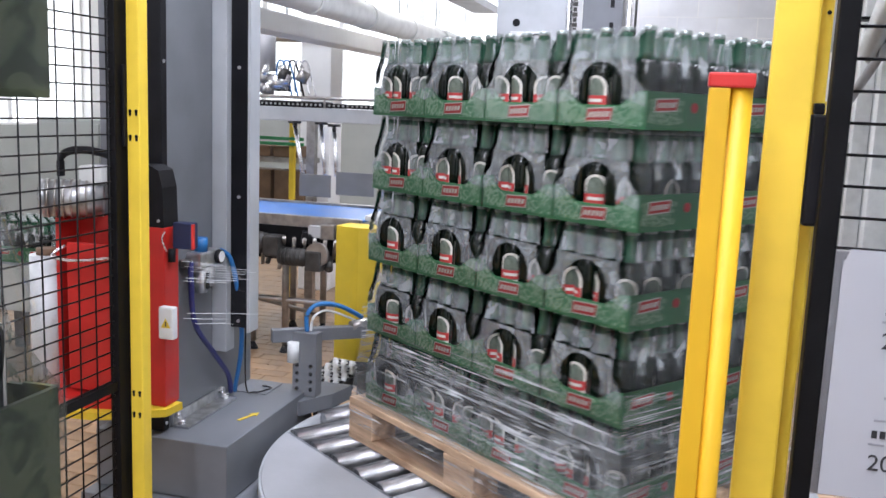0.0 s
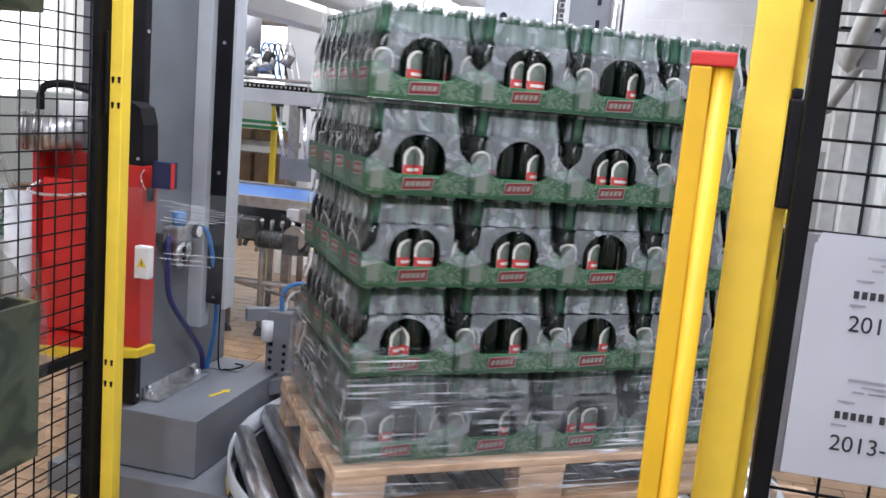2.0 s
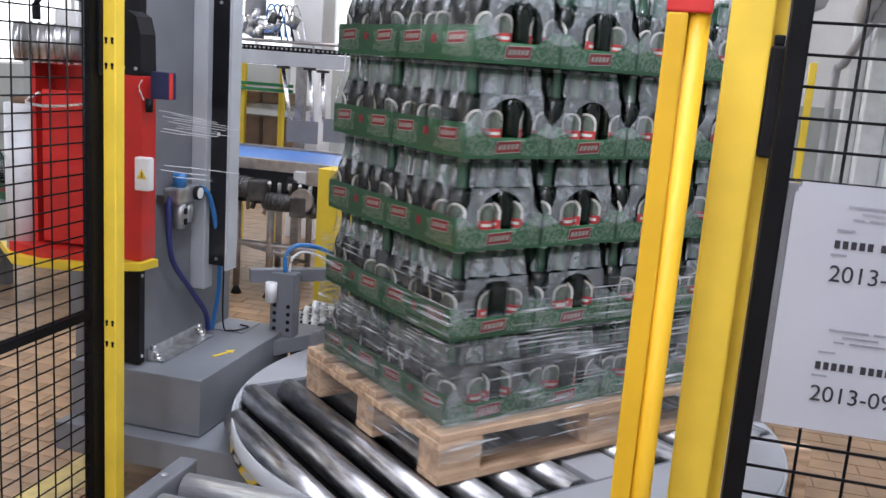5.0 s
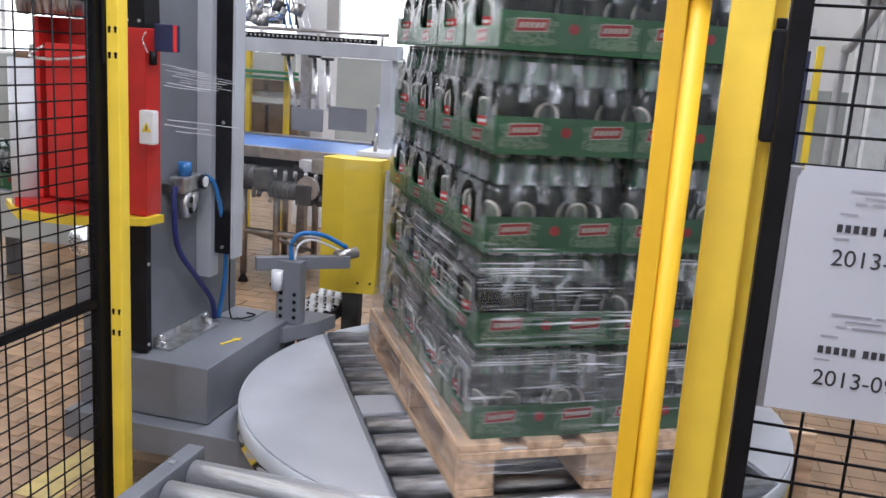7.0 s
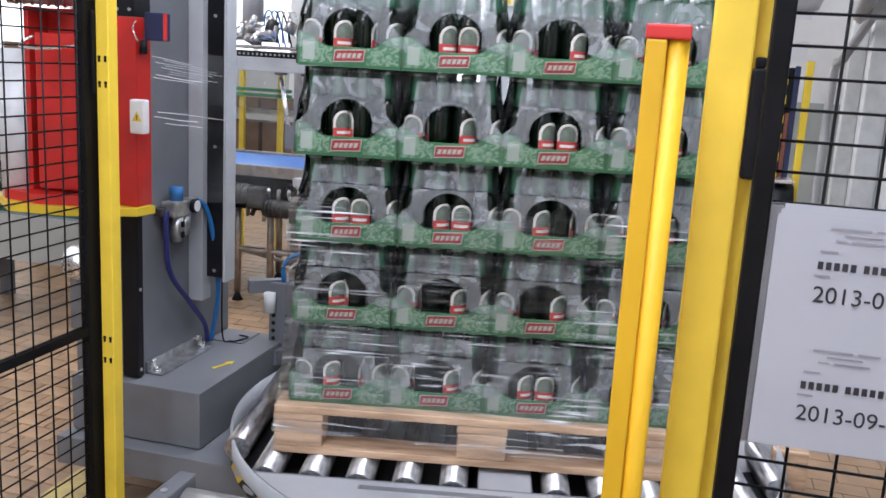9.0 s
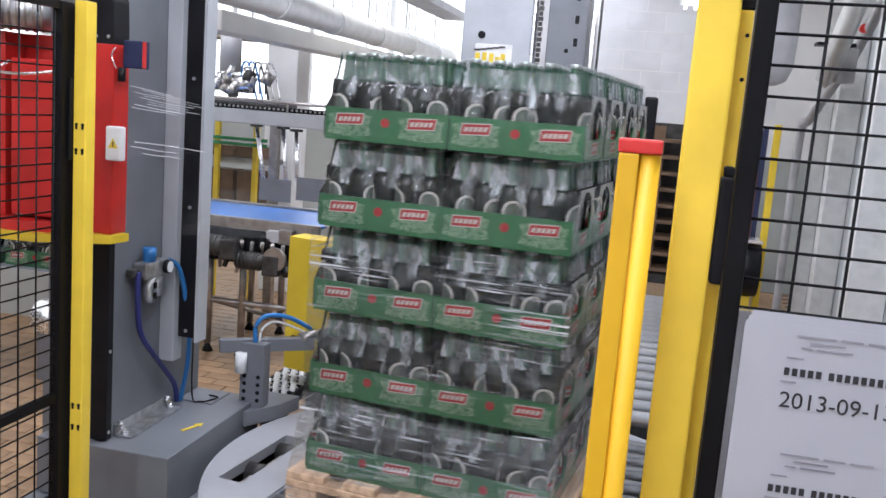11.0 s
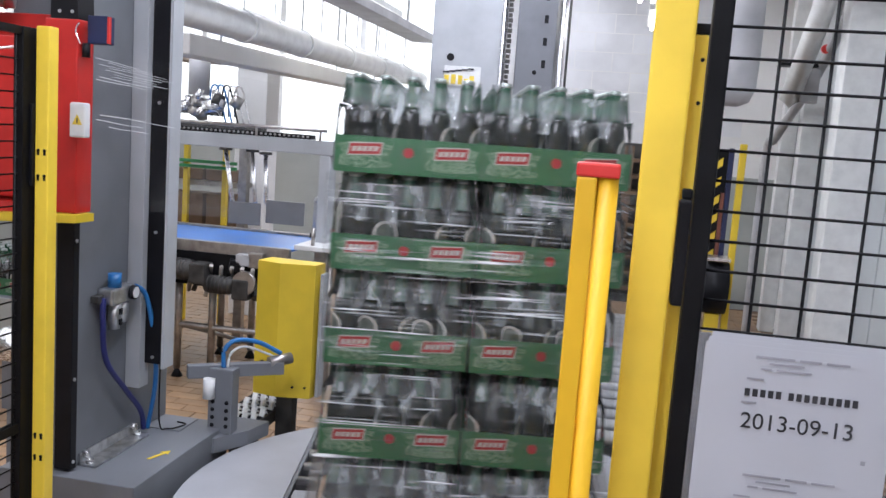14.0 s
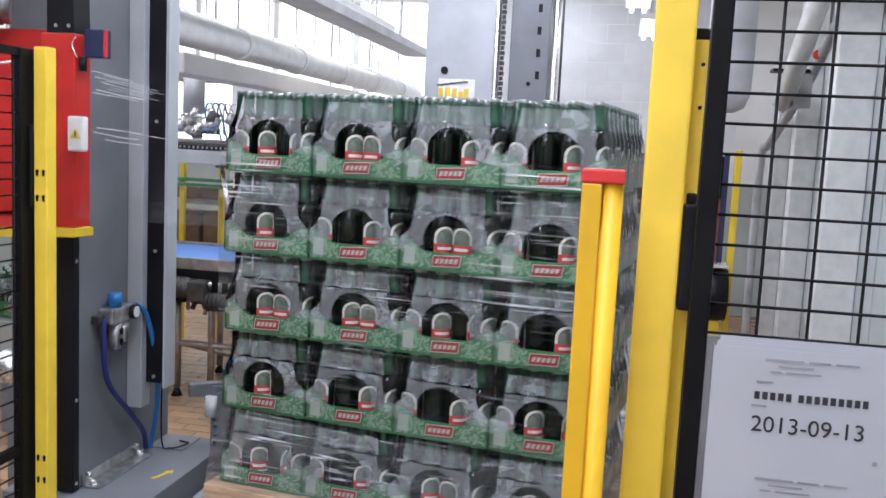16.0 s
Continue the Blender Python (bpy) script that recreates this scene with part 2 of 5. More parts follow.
def add_cyl(bm, p0, p1, r, seg=14, r1=None, smooth=True, caps=True):
    p0, p1 = Vector(p0), Vector(p1)
    r1 = r if r1 is None else r1
    q = (p1 - p0).to_track_quat("Z", "Y").to_matrix()
    rings = []
    for p, rr in ((p0, r), (p1, r1)):
        rings.append([bm.verts.new(p + q @ Vector((rr * math.cos(2 * math.pi * i / seg), rr * math.sin(2 * math.pi * i / seg), 0))) for i in range(seg)])
    for i in range(seg):
        j = (i + 1) % seg
        bm.faces.new((rings[0][i], rings[0][j], rings[1][j], rings[1][i])).smooth = smooth
    if caps:
        bm.faces.new(rings[0][::-1])
        bm.faces.new(rings[1])
    return bm


def add_tube(bm, pts, r, seg=8):
    """A round tube swept along points."""
    pts = [Vector(p) for p in pts]
    prev = None
    for k, p in enumerate(pts):
        d = (pts[min(k + 1, len(pts) - 1)] - pts[max(k - 1, 0)]).normalized()
        up = Vector((0, 0, 1)) if abs(d.z) < 0.95 else Vector((0, 1, 0))
        a = d.cross(up).normalized()
        b = a.cross(d)
        ring = [bm.verts.new(p + r * (a * math.cos(2 * math.pi * i / seg) + b * math.sin(2 * math.pi * i / seg))) for i in range(seg)]
        if prev:
            for i in range(seg):
                j = (i + 1) % seg
                bm.faces.new((prev[i], prev[j], ring[j], ring[i])).smooth = True
        else:
            bm.faces.new(ring[::-1])
        prev = ring
    bm.faces.new(prev)
    return bm


def curve(pts, n=24):
    """A smooth run of points through the given ones."""
    pts = [Vector(p) for p in pts]
    out = []
    for k in range(len(pts) - 1):
        a, b, c, d = pts[max(k - 1, 0)], pts[k], pts[k + 1], pts[min(k + 2, len(pts) - 1)]
        for i in range(n // (len(pts) - 1)):
            t = i / (n // (len(pts) - 1))
            out.append(0.5 * ((2 * b) + (c - a) * t + (2 * a - 5 * b + 4 * c - d) * t * t + (3 * b - a - 3 * c + d) * t ** 3))
    return out + [pts[-1]]


def add_lathe(bm, prof, seg=16, c=(0, 0, 0), mi=0):
    rings = []
    for r, z in prof:
        rings.append([bm.verts.new((c[0] + r * math.cos(2 * math.pi * i / seg), c[1] + r * math.sin(2 * math.pi * i / seg), c[2] + z)) for i in range(seg)])
    for a, b in zip(rings, rings[1:]):
        for i in range(seg):
            j = (i + 1) % seg
            f = bm.faces.new((a[i], a[j], b[j], b[i]))
            f.smooth, f.material_index = True, mi
    for ring, flip in ((rings[0], True), (rings[-1], False)):
        f = bm.faces.new(ring[::-1] if flip else ring)
        f.material_index = mi
    return bm


def add_prism(bm, outline, z0, z1):
    a = [bm.verts.new((x, y, z0)) for x, y in outline]
    b = [bm.verts.new((x, y, z1)) for x, y in outline]
    bm.faces.new(a[::-1])
    bm.faces.new(b)
    for i in range(len(a)):
        j = (i + 1) % len(a)
        bm.faces.new((a[i], a[j], b[j], b[i]))
    return bm


def part(name, bm, material, parent=None, label="", m=None):
    me = bpy.data.meshes.new(name)
    bmesh.ops.recalc_face_normals(bm, faces=bm.faces[:])
    bm.to_mesh(me)
    bm.free()
    for x in material if isinstance(material, (list, tuple)) else [material]:
        me.materials.append(x)
    ob = new(name, me)
    if parent is not None:
        ob.parent = parent
    if m is not None:
        ob.matrix_basis = m
    if label:
        tagged(ob, label)
    return ob


def same(name, src, parent, m):
    """Another piece on the same mesh."""
    ob = new(name, src.data)
    ob.parent = parent
    ob.matrix_basis = m
    return ob


def thing(name, label, category, m=None, group="", kind=""):
    ob = new(name)
    ob.empty_display_size = 0.1
    if m is not None:
        ob.matrix_basis = m
    return tagged(ob, label, category, group, kind)


def B(*a, bevel=0.0):
    return add_box(bmesh.new(), *a, bevel=bevel)


def C(p0, p1, r, seg=14, r1=None):
    return add_cyl(bmesh.new(), p0, p1, r, seg, r1)
M_CLAD = mat("grey_white_cladding", (0.44, 0.47, 0.48), 0.35, var=0.08, scale=2.5, bump=0.15, bump_scale=15)
M_LINE = mat("worn_line_paint", (0.50, 0.40, 0.14), 0.6, var=0.25, scale=9, stain=(0.36, 0.25, 0.12))

# ---- the hall ----
X0, X1, Y0, Y1, ZC = -6.0, 1.95, -5.0, 6.8, 3.5
floor = tagged(part("floor", B(X0, X1, Y0, Y1, -0.12, -0.004), M_GROUT), "worn brown quarry tile floor of the packing hall", kind="structure")
ceiling = tagged(part("ceiling", B(X0, X1, Y0, Y1, ZC, ZC + 0.15), M_CEIL), "white painted ceiling", kind="structure")

# back wall with an opening for the tall bright window
bm = bmesh.new()
add_box(bm, X0, -5.3, Y1, Y1 + 0.3, 1.35, ZC)
add_box(bm, -1.55, X1, Y1, Y1 + 0.3, 1.35, ZC)
add_box(bm, -5.3, -1.55, Y1, Y1 + 0.3, 3.1, ZC)
wall_north = tagged(part("wall_north", bm, M_WHITEWALL), "white painted block wall", kind="structure")
tagged(part("wall_north_dado", B(X0, X1, Y1 - 0.004, Y1 + 0.3, 0, 1.35), M_DADO), "grey green painted lower wall", kind="structure")
win = thing("window_1", "tall bright window flooded with daylight", "window", kind="structure")
part("pane", B(-5.3, -1.55, Y1 + 0.2, Y1 + 0.22, 1.35, 3.1), M_DAY, win)
for k in range(5):
    x = -5.3 + k * 0.9375
    part("mullion", B(x - 0.03, x + 0.03, Y1 + 0.1, Y1 + 0.19, 1.35, 3.1), M_WHITEP, win)

bm = bmesh.new()
add_box(bm, X0 - 0.3, X0, Y0, Y1 + 0.3, 1.2, 1.22)
add_box(bm, X0 - 0.3, X0, Y0, Y1 + 0.3, 3.1, ZC)
add_box(bm, X0 - 0.3, X0, Y0, -2.0, 1.22, 3.1)
add_box(bm, X0 - 0.3, X0, 5.97, Y1 + 0.3, 1.22, 3.1)
tagged(part("wall_west", bm, M_WHITEWALL), "white painted wall", kind="structure")
tagged(part("wall_west_dado", B(X0 - 0.3, X0 + 0.004, Y0, Y1 - 0.01, 0, 1.2), M_DADO), "grey green painted lower wall", kind="structure")
win2 = thing("window_2", "long bright window flooded with daylight", "window", kind="structure")
part("pane", B(X0 - 0.22, X0 - 0.2, -2.0, 5.97, 1.22, 3.1), M_DAY, win2)
for k in range(8):
    y = -2.0 + k * 1.1386
    part("mullion", B(X0 - 0.19, X0 - 0.1, y - 0.03, y + 0.03, 1.22, 3.1), M_WHITEP, win2)
tagged(part("wall_south", B(X0 - 0.3, X1 + 0.3, Y0 - 0.3, Y0, 0, ZC), M_WHITEWALL), "white painted wall", kind="structure")
wall_east = tagged(part("wall_east", B(X1, X1 + 0.3, Y0, Y1 + 0.3, 0, ZC), M_WHITEWALL), "white painted wall with panel cladding", kind="structure")

# wall cladding panels and white pilasters on the east side
for k in range(9):
    y = -4.4 + k * 1.18
    part("panel", B(X1 - 0.03, X1 - 0.002, y + 0.012, y + 1.168, 0.1, 2.5, bevel=0.006), M_CLAD, wall_east)
for y, w, d in ((3.05, 0.22, 0.26), (4.55, 0.16, 0.2), (5.7, 0.14, 0.16)):
    part("pilaster", B(X1 - d, X1 - 0.032, y, y + w, 0, ZC - 0.002, bevel=0.01), M_WHITEP, wall_east)

# concrete column and lintel in front of the window
col = thing("concrete_column", "white painted concrete column with a dark lintel beam", "column")
part("shaft", B(-2.62, -2.36, 4.0, 4.26, 0, 2.02, bevel=0.012), M_WHITEWALL, col)
part("lintel", B(-3.2, -2.3, 3.95, 4.3, 2.02, 2.1, bevel=0.008), mat("stained_beam", (0.30, 0.25, 0.2), 0.7, var=0.2), col)

# ceiling services, all running into the depth of the hall
def long_pipe(name, label, x, z, r, y0, y1, material):
    p = thing(name, label, "pipe", group="ceiling services")
    part("run", C((x, y0, z), (x, y1, z), r, 24), material, p)
    for k in range(int((y1 - y0) / 0.95)):
        y = y0 + 0.4 + k * 0.95
        part("collar", C((x, y, z), (x, y + 0.05, z), r * 1.09, 24), M_WHITEP, p)
        part("hanger", C((x, y + 0.02, z + r), (x, y + 0.02, ZC), 0.006, 8), M_ZINC, p)
    return p


long_pipe("insulated_pipe", "white insulated pipe hung from the ceiling", -1.78, 2.13, 0.085, -2.0, 6.78, M_WHITEP)
long_pipe("insulated_pipe", "white insulated pipe hung from the ceiling", -1.98, 2.24, 0.05, -2.0, 6.78, M_WHITEP)
ledge = thing("ledge_beam", "white painted ledge beam below the pipes", "beam", group="ceiling services")
part("beam", B(-2.2, -2.0, 2.0, 6.78, 1.94, 2.06, bevel=0.01), M_WHITEWALL, ledge)
for y in (2.6, 4.9, 6.1):
    part("hanger", C((-2.1, y, 2.06), (-2.1, y, ZC), 0.01, 8), M_ZINC, ledge)
tray = thing("cable_tray", "grey steel cable tray hung from the ceiling", "cable tray", group="ceiling services")
part("bed", B(-1.59, -1.37, -1.5, 5.6, 2.41, 2.416), M_DUCT, tray)
for x in (-1.59, -1.37):
    part("lip", B(x - 0.006, x + 0.006, -1.5, 5.6, 2.407, 2.47), M_DUCT, tray)
for y in (0.5, 2.6, 4.9):
    part("hanger", C((-1.48, y, 2.416), (-1.48, y, ZC), 0.008, 8), M_ZINC, tray)


def tube_fitting(x, y, z, ln):
    f = thing("ceiling_light", "lit fluorescent batten light on hangers", "ceiling light", group="fluorescent lights")
    part("housing", B(x - 0.09, x + 0.09, y - ln / 2, y + ln / 2, z + 0.05, z + 0.1, bevel=0.008), M_WHITEP, f)
    for dx in (-0.045, 0.045):
        part("tube", C((x + dx, y - ln / 2 + 0.02, z + 0.03), (x + dx, y + ln / 2 - 0.02, z + 0.03), 0.016, 12), M_TUBE, f)
    for dy in (-ln / 3, ln / 3):
        part("hanger", C((x, y + dy, z + 0.1), (x, y + dy, ZC), 0.006, 8), M_ZINC, f)


# unseen battens at the lamp places; the y=-3.9 one is made up
for lx, ly, power in LAMPS:
    tube_fitting(lx, ly, 3.36, 2.5)
tube_fitting(-1.66, 4.1, 2.52, 1.9)
tube_fitting(0.50, 3.35, 2.6, 1.3)
tube_fitting(0.62, 5.2, 2.62, 1.1)

# ---- palletiser lift columns behind the load ----
lift = thing("palletiser", "grey palletiser lift frame with two tall columns and a chain", "palletiser")
part("column", B(-0.83, -0.385, 3.0, 3.3, 0, 3.45, bevel=0.008), M_MACHL, lift)
part("column", B(-0.29, -0.04, 3.05, 3.3, 0, 3.45, bevel=0.008), M_MACH, lift)
part("guide_rail", C((0.0, 3.06, 0), (0.0, 3.06, 3.45), 0.022), M_CHROME, lift)
part("guide_rail", C((-0.375, 3.03, 0), (-0.375, 3.03, 3.45), 0.02), M_CHROME, lift)
bm = bmesh.new()
for k in range(70):
    z = 1.2 + k * 0.032
    add_box(bm, -0.348 if k % 2 else -0.344, -0.318 if k % 2 else -0.322, 3.0, 3.02, z, z + 0.026)
part("lift_chain", bm, M_DARKST, lift)
part("lift_chain", C((0.04, 3.02, 0.6), (0.04, 3.02, 3.4), 0.008, 8), M_DARKST, lift)
part("bolt_hole", C((-0.70, 2.998, 2.085), (-0.70, 2.994, 2.085), 0.024, 20), M_BLACK, lift)
part("bolt_hole", C((-0.16, 3.048, 2.02), (-0.16, 3.044, 2.02), 0.014, 16), M_BLACK, lift)
for k in range(6):
    part("slot", B(-0.12, -0.095, 3.044, 3.048, 2.05 + k * 0.14, 2.1 + k * 0.14), M_BLACK, lift)
plate = part("name_plate", B(-0.735, -0.495, 2.99, 2.996, 1.905, 2.03, bevel=0.003), M_WHITEP, lift, "white plate with a yellow and black mark")
bm = bmesh.new()
for k, (x, h) in enumerate(((-0.73, 0.07), (-0.685, 0.075), (-0.64, 0.07), (-0.6, 0.045), (-0.565, 0.07))):
    add_box(bm, x, x + 0.03, 2.985, 2.989, 1.915, 1.915 + h * 0.8)
part("mark", bm, M_SIGNY, plate)
bm = bmesh.new()
for k in range(5):
    add_box(bm, -0.74 + k * 0.04, -0.7 + k * 0.04, 2.985, 2.989, 1.985 + k * 0.006, 1.995 + k * 0.006)
part("mark", bm, M_PRINT, plate)
part("cross_beam", B(-0.83, 0.0, 3.02, 3.28, 3.3, 3.4), M_MACH, lift)

# ---- gantry with chain, chutes, blue belt conveyor ----
g = thing("overhead_chain_conveyor", "light grey gantry beam carrying a black roller chain", "conveyor")
part("beam", B(-2.75, -1.24, 2.4, 2.52, 1.415, 1.5, bevel=0.006), M_MACHL, g)
part("leg", B(-1.34, -1.27, 2.4, 2.52, 0, 1.413, bevel=0.006), M_MACHL, g)
part("leg", B(-2.7, -2.64, 2.4, 2.52, 0, 1.413, bevel=0.006), M_MACHL, g)
part("chain_bed", B(-2.75, -1.4, 2.43, 2.49, 1.502, 1.53), M_BLACK, g)
bm = bmesh.new()
for k in range(44):
    add_cyl(bm, (-2.72 + k * 0.03, 2.422, 1.518), (-2.72 + k * 0.03, 2.43, 1.518), 0.007, 8)
part("roller_chain", bm, M_ZINC, g)
part("guard_tube", C((-2.75, 2.4, 1.56), (-1.3, 2.4, 1.56), 0.011, 10), M_STEEL, g)
for x in (-2.3, -1.75, -1.34):
    part("guard_stay", C((x, 2.4, 1.5), (x, 2.4, 1.56), 0.008, 8), M_STEEL, g)
for (xa, za), (xb, zb) in (((-1.964, 1.40), (-1.85, 1.09)), ((-1.787, 1.40), (-1.704, 1.1)), ((-1.70, 1.39), (-1.631, 1.1))):
    rod = part("strut", C((xa, 2.44, za), (xb, 2.32, zb), 0.013, 12), M_CHROME, g)
    part("knob", C((xa, 2.44, za), (xa, 2.44, za + 0.015), 0.04, 16), M_DARKST, rod)
part("guide_plate", B(-1.865, -1.66, 2.3, 2.31, 0.965, 1.1, bevel=0.003), M_MACH, g)
part("guide_plate", B(-1.63, -1.385, 2.31, 2.32, 0.985, 1.125, bevel=0.003), M_MACH, g)

belt = thing("belt_conveyor", "stainless belt conveyor with a bright blue belt", "conveyor")
part("belt", B(-2.75, -1.42, 2.18, 2.86, 0.835, 0.85, bevel=0.004), M_BELT, belt)
part("side_rail", B(-2.75, -1.4, 2.13, 2.17, 0.77, 0.865, bevel=0.005), M_STEEL, belt)
part("side_rail", B(-2.75, -1.4, 2.87, 2.91, 0.77, 0.865, bevel=0.005), M_STEEL, belt)
part("drip_pan", B(-2.75, -1.45, 2.2, 2.84, 0.6, 0.62), M_DARKST, belt)
for x in (-2.65, -2.12, -1.9, -1.45):
    for y in (2.2, 2.8):
        part("leg", C((x, y, 0.05), (x, y, 0.77), 0.022, 12), M_STEEL, belt)
        part("levelling_foot", C((x, y, 0), (x, y, 0.05), 0.036, 14, 0.012), M_BLACK, belt)
part("tie_bar", C((-2.65, 2.2, 0.33), (-1.45, 2.2, 0.33), 0.018, 10), M_STEEL, belt)
part("tie_bar", C((-2.12, 2.2, 0.33), (-1.9, 2.8, 0.1), 0.014, 10), M_STEEL, belt)
for k, (x, z, r) in enumerate(((-2.05, 0.70, 0.06), (-1.78, 0.63, 0.05), (-2.3, 0.62, 0.06))):
    gm = part("gear_motor", C((x - 0.09, 2.05, z), (x + 0.09, 2.05, z), r, 20), M_DARKST, belt)
    for j in range(6):
        part("fin", C((x - 0.07 + j * 0.024, 2.05, z), (x - 0.062 + j * 0.024, 2.05, z), r * 1.1, 20), M_DARKST, gm)
    part("gearbox", B(x + 0.09, x + 0.19, 1.99, 2.11, z - 0.07, z + 0.05, bevel=0.012), M_DARKST, belt)
random.seed(8)
for k in range(22):
    x, z = random.uniform(-2.45, -1.47), random.uniform(0.56, 0.82)
    w, h = random.uniform(0.015, 0.05), random.uniform(0.015, 0.05)
    shape = B(x - w, x + w, 2.07, 2.125, z - h, z + h, bevel=0.006) if k % 2 else C((x, 2.06, z - h), (x + random.uniform(-0.03, 0.03), 2.12, z + h), w * 0.7, 12)
    part("drive_fitting", shape, random.choice((M_DARKST, M_STEEL, M_DUCT, M_BLACK)), belt)
part("hand_wheel", C((-1.62, 2.0, 0.66), (-1.62, 2.03, 0.66), 0.07, 20), M_STEEL, belt)
bm = bmesh.new()
for k in range(14):
    x = -2.35 + k * 0.065
    add_cyl(bm, (x, 2.14, 0.60 + 0.05 * math.sin(k * 2.1)), (x + 0.05, 2.05, 0.74), 0.012, 8)
part("drive_linkage", bm, M_STEEL, belt)
part("guard_plate", B(-2.7, -1.5, 2.118, 2.128, 0.60, 0.80), M_BLACKM, belt)
tbl = thing("transfer_table", "white plastic transfer table beside the blue belt", "table")
part("top", B(-1.4, -0.95, 2.2, 2.75, 0.855, 0.885, bevel=0.006), M_WHITEP, tbl)
for x in (-1.2, -1.0):
    part("leg", C((x, 2.3, 0), (x, 2.3, 0.853), 0.02, 12), M_STEEL, tbl)
part("sensor_post", C((-1.3, 2.25, 0.885), (-1.3, 2.25, 0.99), 0.012, 10), M_STEEL, tbl)
mt = thing("upright_motor", "grey upright motor behind the guide plates", "motor")
part("body", C((-1.42, 2.75, 0.9), (-1.42, 2.75, 1.1), 0.06, 20), M_DUCT, mt)
part("cap", C((-1.42, 2.75, 1.1), (-1.42, 2.75, 1.13), 0.064, 20, 0.05), M_ZINC, mt)
part("foot", B(-1.48, -1.36, 2.69, 2.81, 0.87, 0.9), M_DARKST, mt)

# machine with pump and pipework above the gantry
pump = thing("filler_head", "stainless machine head with a grey motor and hoses", "machine")
part("motor", C((-2.54, 3.2, 1.74), (-2.54, 3.2, 2.05), 0.075, 24), M_DUCT, pump)
part("motor_cap", C((-2.54, 3.2, 2.05), (-2.54, 3.2, 2.09), 0.08, 24, 0.06), M_BLACK, pump)
part("bracket", B(-2.75, -2.42, 3.12, 3.3, 2.1, 2.13), M_DARKST, pump)
random.seed(5)
for k in range(12):
    x, z = -2.62 + random.random() * 0.42, 1.56 + random.random() * 0.16
    part("valve_body", C((x, 3.1, z), (x + random.uniform(-.03, .03), 3.12, z + 0.07), random.uniform(0.02, 0.045), 16), random.choice((M_CHROME, M_STEEL, M_DARKST)), pump)
part("tank", C((-2.5, 3.14, 1.66), (-2.34, 3.14, 1.66), 0.06, 20), M_CHROME, pump)
for k in range(5):
    x = -2.42 + k * 0.045
    part("hose", add_tube(bmesh.new(), curve([(x, 3.15, 1.6), (x + 0.01, 3.12, 1.78), (x + 0.06, 3.12, 1.8), (x + 0.13, 3.12, 1.56)], 15), 0.007, 6), random.choice((M_CHROME, M_BLUE, M_BLACK)), pump)
part("base_frame", B(-2.75, -2.1, 3.05, 3.4, 1.46, 1.54, bevel=0.006), M_DARKST, pump)
for x in (-2.72, -2.14):
    part("leg", B(x - 0.03, x + 0.03, 3.1, 3.16, 0, 1.458), M_STEEL, pump)

# yellow framed crate line farther back
yf = thing("crate_line", "yellow framed line with green guide rails and brown crates", "conveyor")
for x in (-2.83, -2.51):
    part("post", B(x - 0.02, x + 0.02, 3.6, 3.64, 0, 1.42, bevel=0.004), M_YELD, yf)
for z in (1.24, 1.2):
    part("guide_rail", B(-3.3, -2.4, 3.56, 3.585, z, z + 0.025, bevel=0.004), M_GREEN, yf)
part("deck", B(-3.3, -2.4, 3.66, 4.1 - 0.2, 1.06, 1.1), M_STEEL, yf)
for k in range(3):
    part("crate", B(-3.2 + k * 0.25, -2.98 + k * 0.25, 3.68, 3.88, 1.102, 1.19, bevel=0.006), M_CARTON, yf)
for k in range(3):
    part("crate", B(-3.25 + k * 0.28, -3.0 + k * 0.28, 3.68, 3.88, 0.72, 1.0, bevel=0.006), M_CARTON, yf)
part("lower_deck", B(-3.3, -2.4, 3.66, 3.9, 0.68, 0.718), M_DARKST, yf)

# ---- side of the hall behind the gate ----
rk = thing("pallet_magazine", "dark magazine frame holding a stack of wooden pallets", "pallet stacker")
for x in (0.36, 0.78):
    part("upright", B(x - 0.03, x + 0.03, 4.3, 4.4, 0, 1.66, bevel=0.005), M_BLACKM, rk)
part("back_plate", B(0.39, 0.75, 4.42, 4.43, 0.5, 1.62), M_DARKST, rk)
for k in range(9):
    for j in range(3):
        part("board", B(0.40, 0.74, 4.05 + j * 0.1, 4.13 + j * 0.1, 0.52 + k * 0.12, 0.545 + k * 0.12), M_CARTON, rk)
    part("block", B(0.42, 0.52, 4.06, 4.3, 0.548 + k * 0.12, 0.637 + k * 0.12), M_CARTON, rk)
part("foot_frame", B(0.33, 0.81, 4.0, 4.44, 0.44, 0.5), M_DARKST, rk)
for x in (0.36, 0.78):
    part("stub_leg", B(x - 0.03, x + 0.03, 4.0, 4.06, 0, 0.438), M_DARKST, rk)
for k, (x, z) in enumerate(((0.345, 1.765), (0.417, 1.73))):
    ga = thing("guide_arm", "black plastic guide arm beside the infeed conveyor", "guide arm", group="guide arms")
    part("arm", B(x - 0.03, x + 0.03, 1.5, 1.53, 0.3, z, bevel=0.012), M_BLACK, ga)
    part("foot", B(x - 0.03, x + 0.03, 1.5, 1.6, 0, 0.298), M_DARKST, ga)

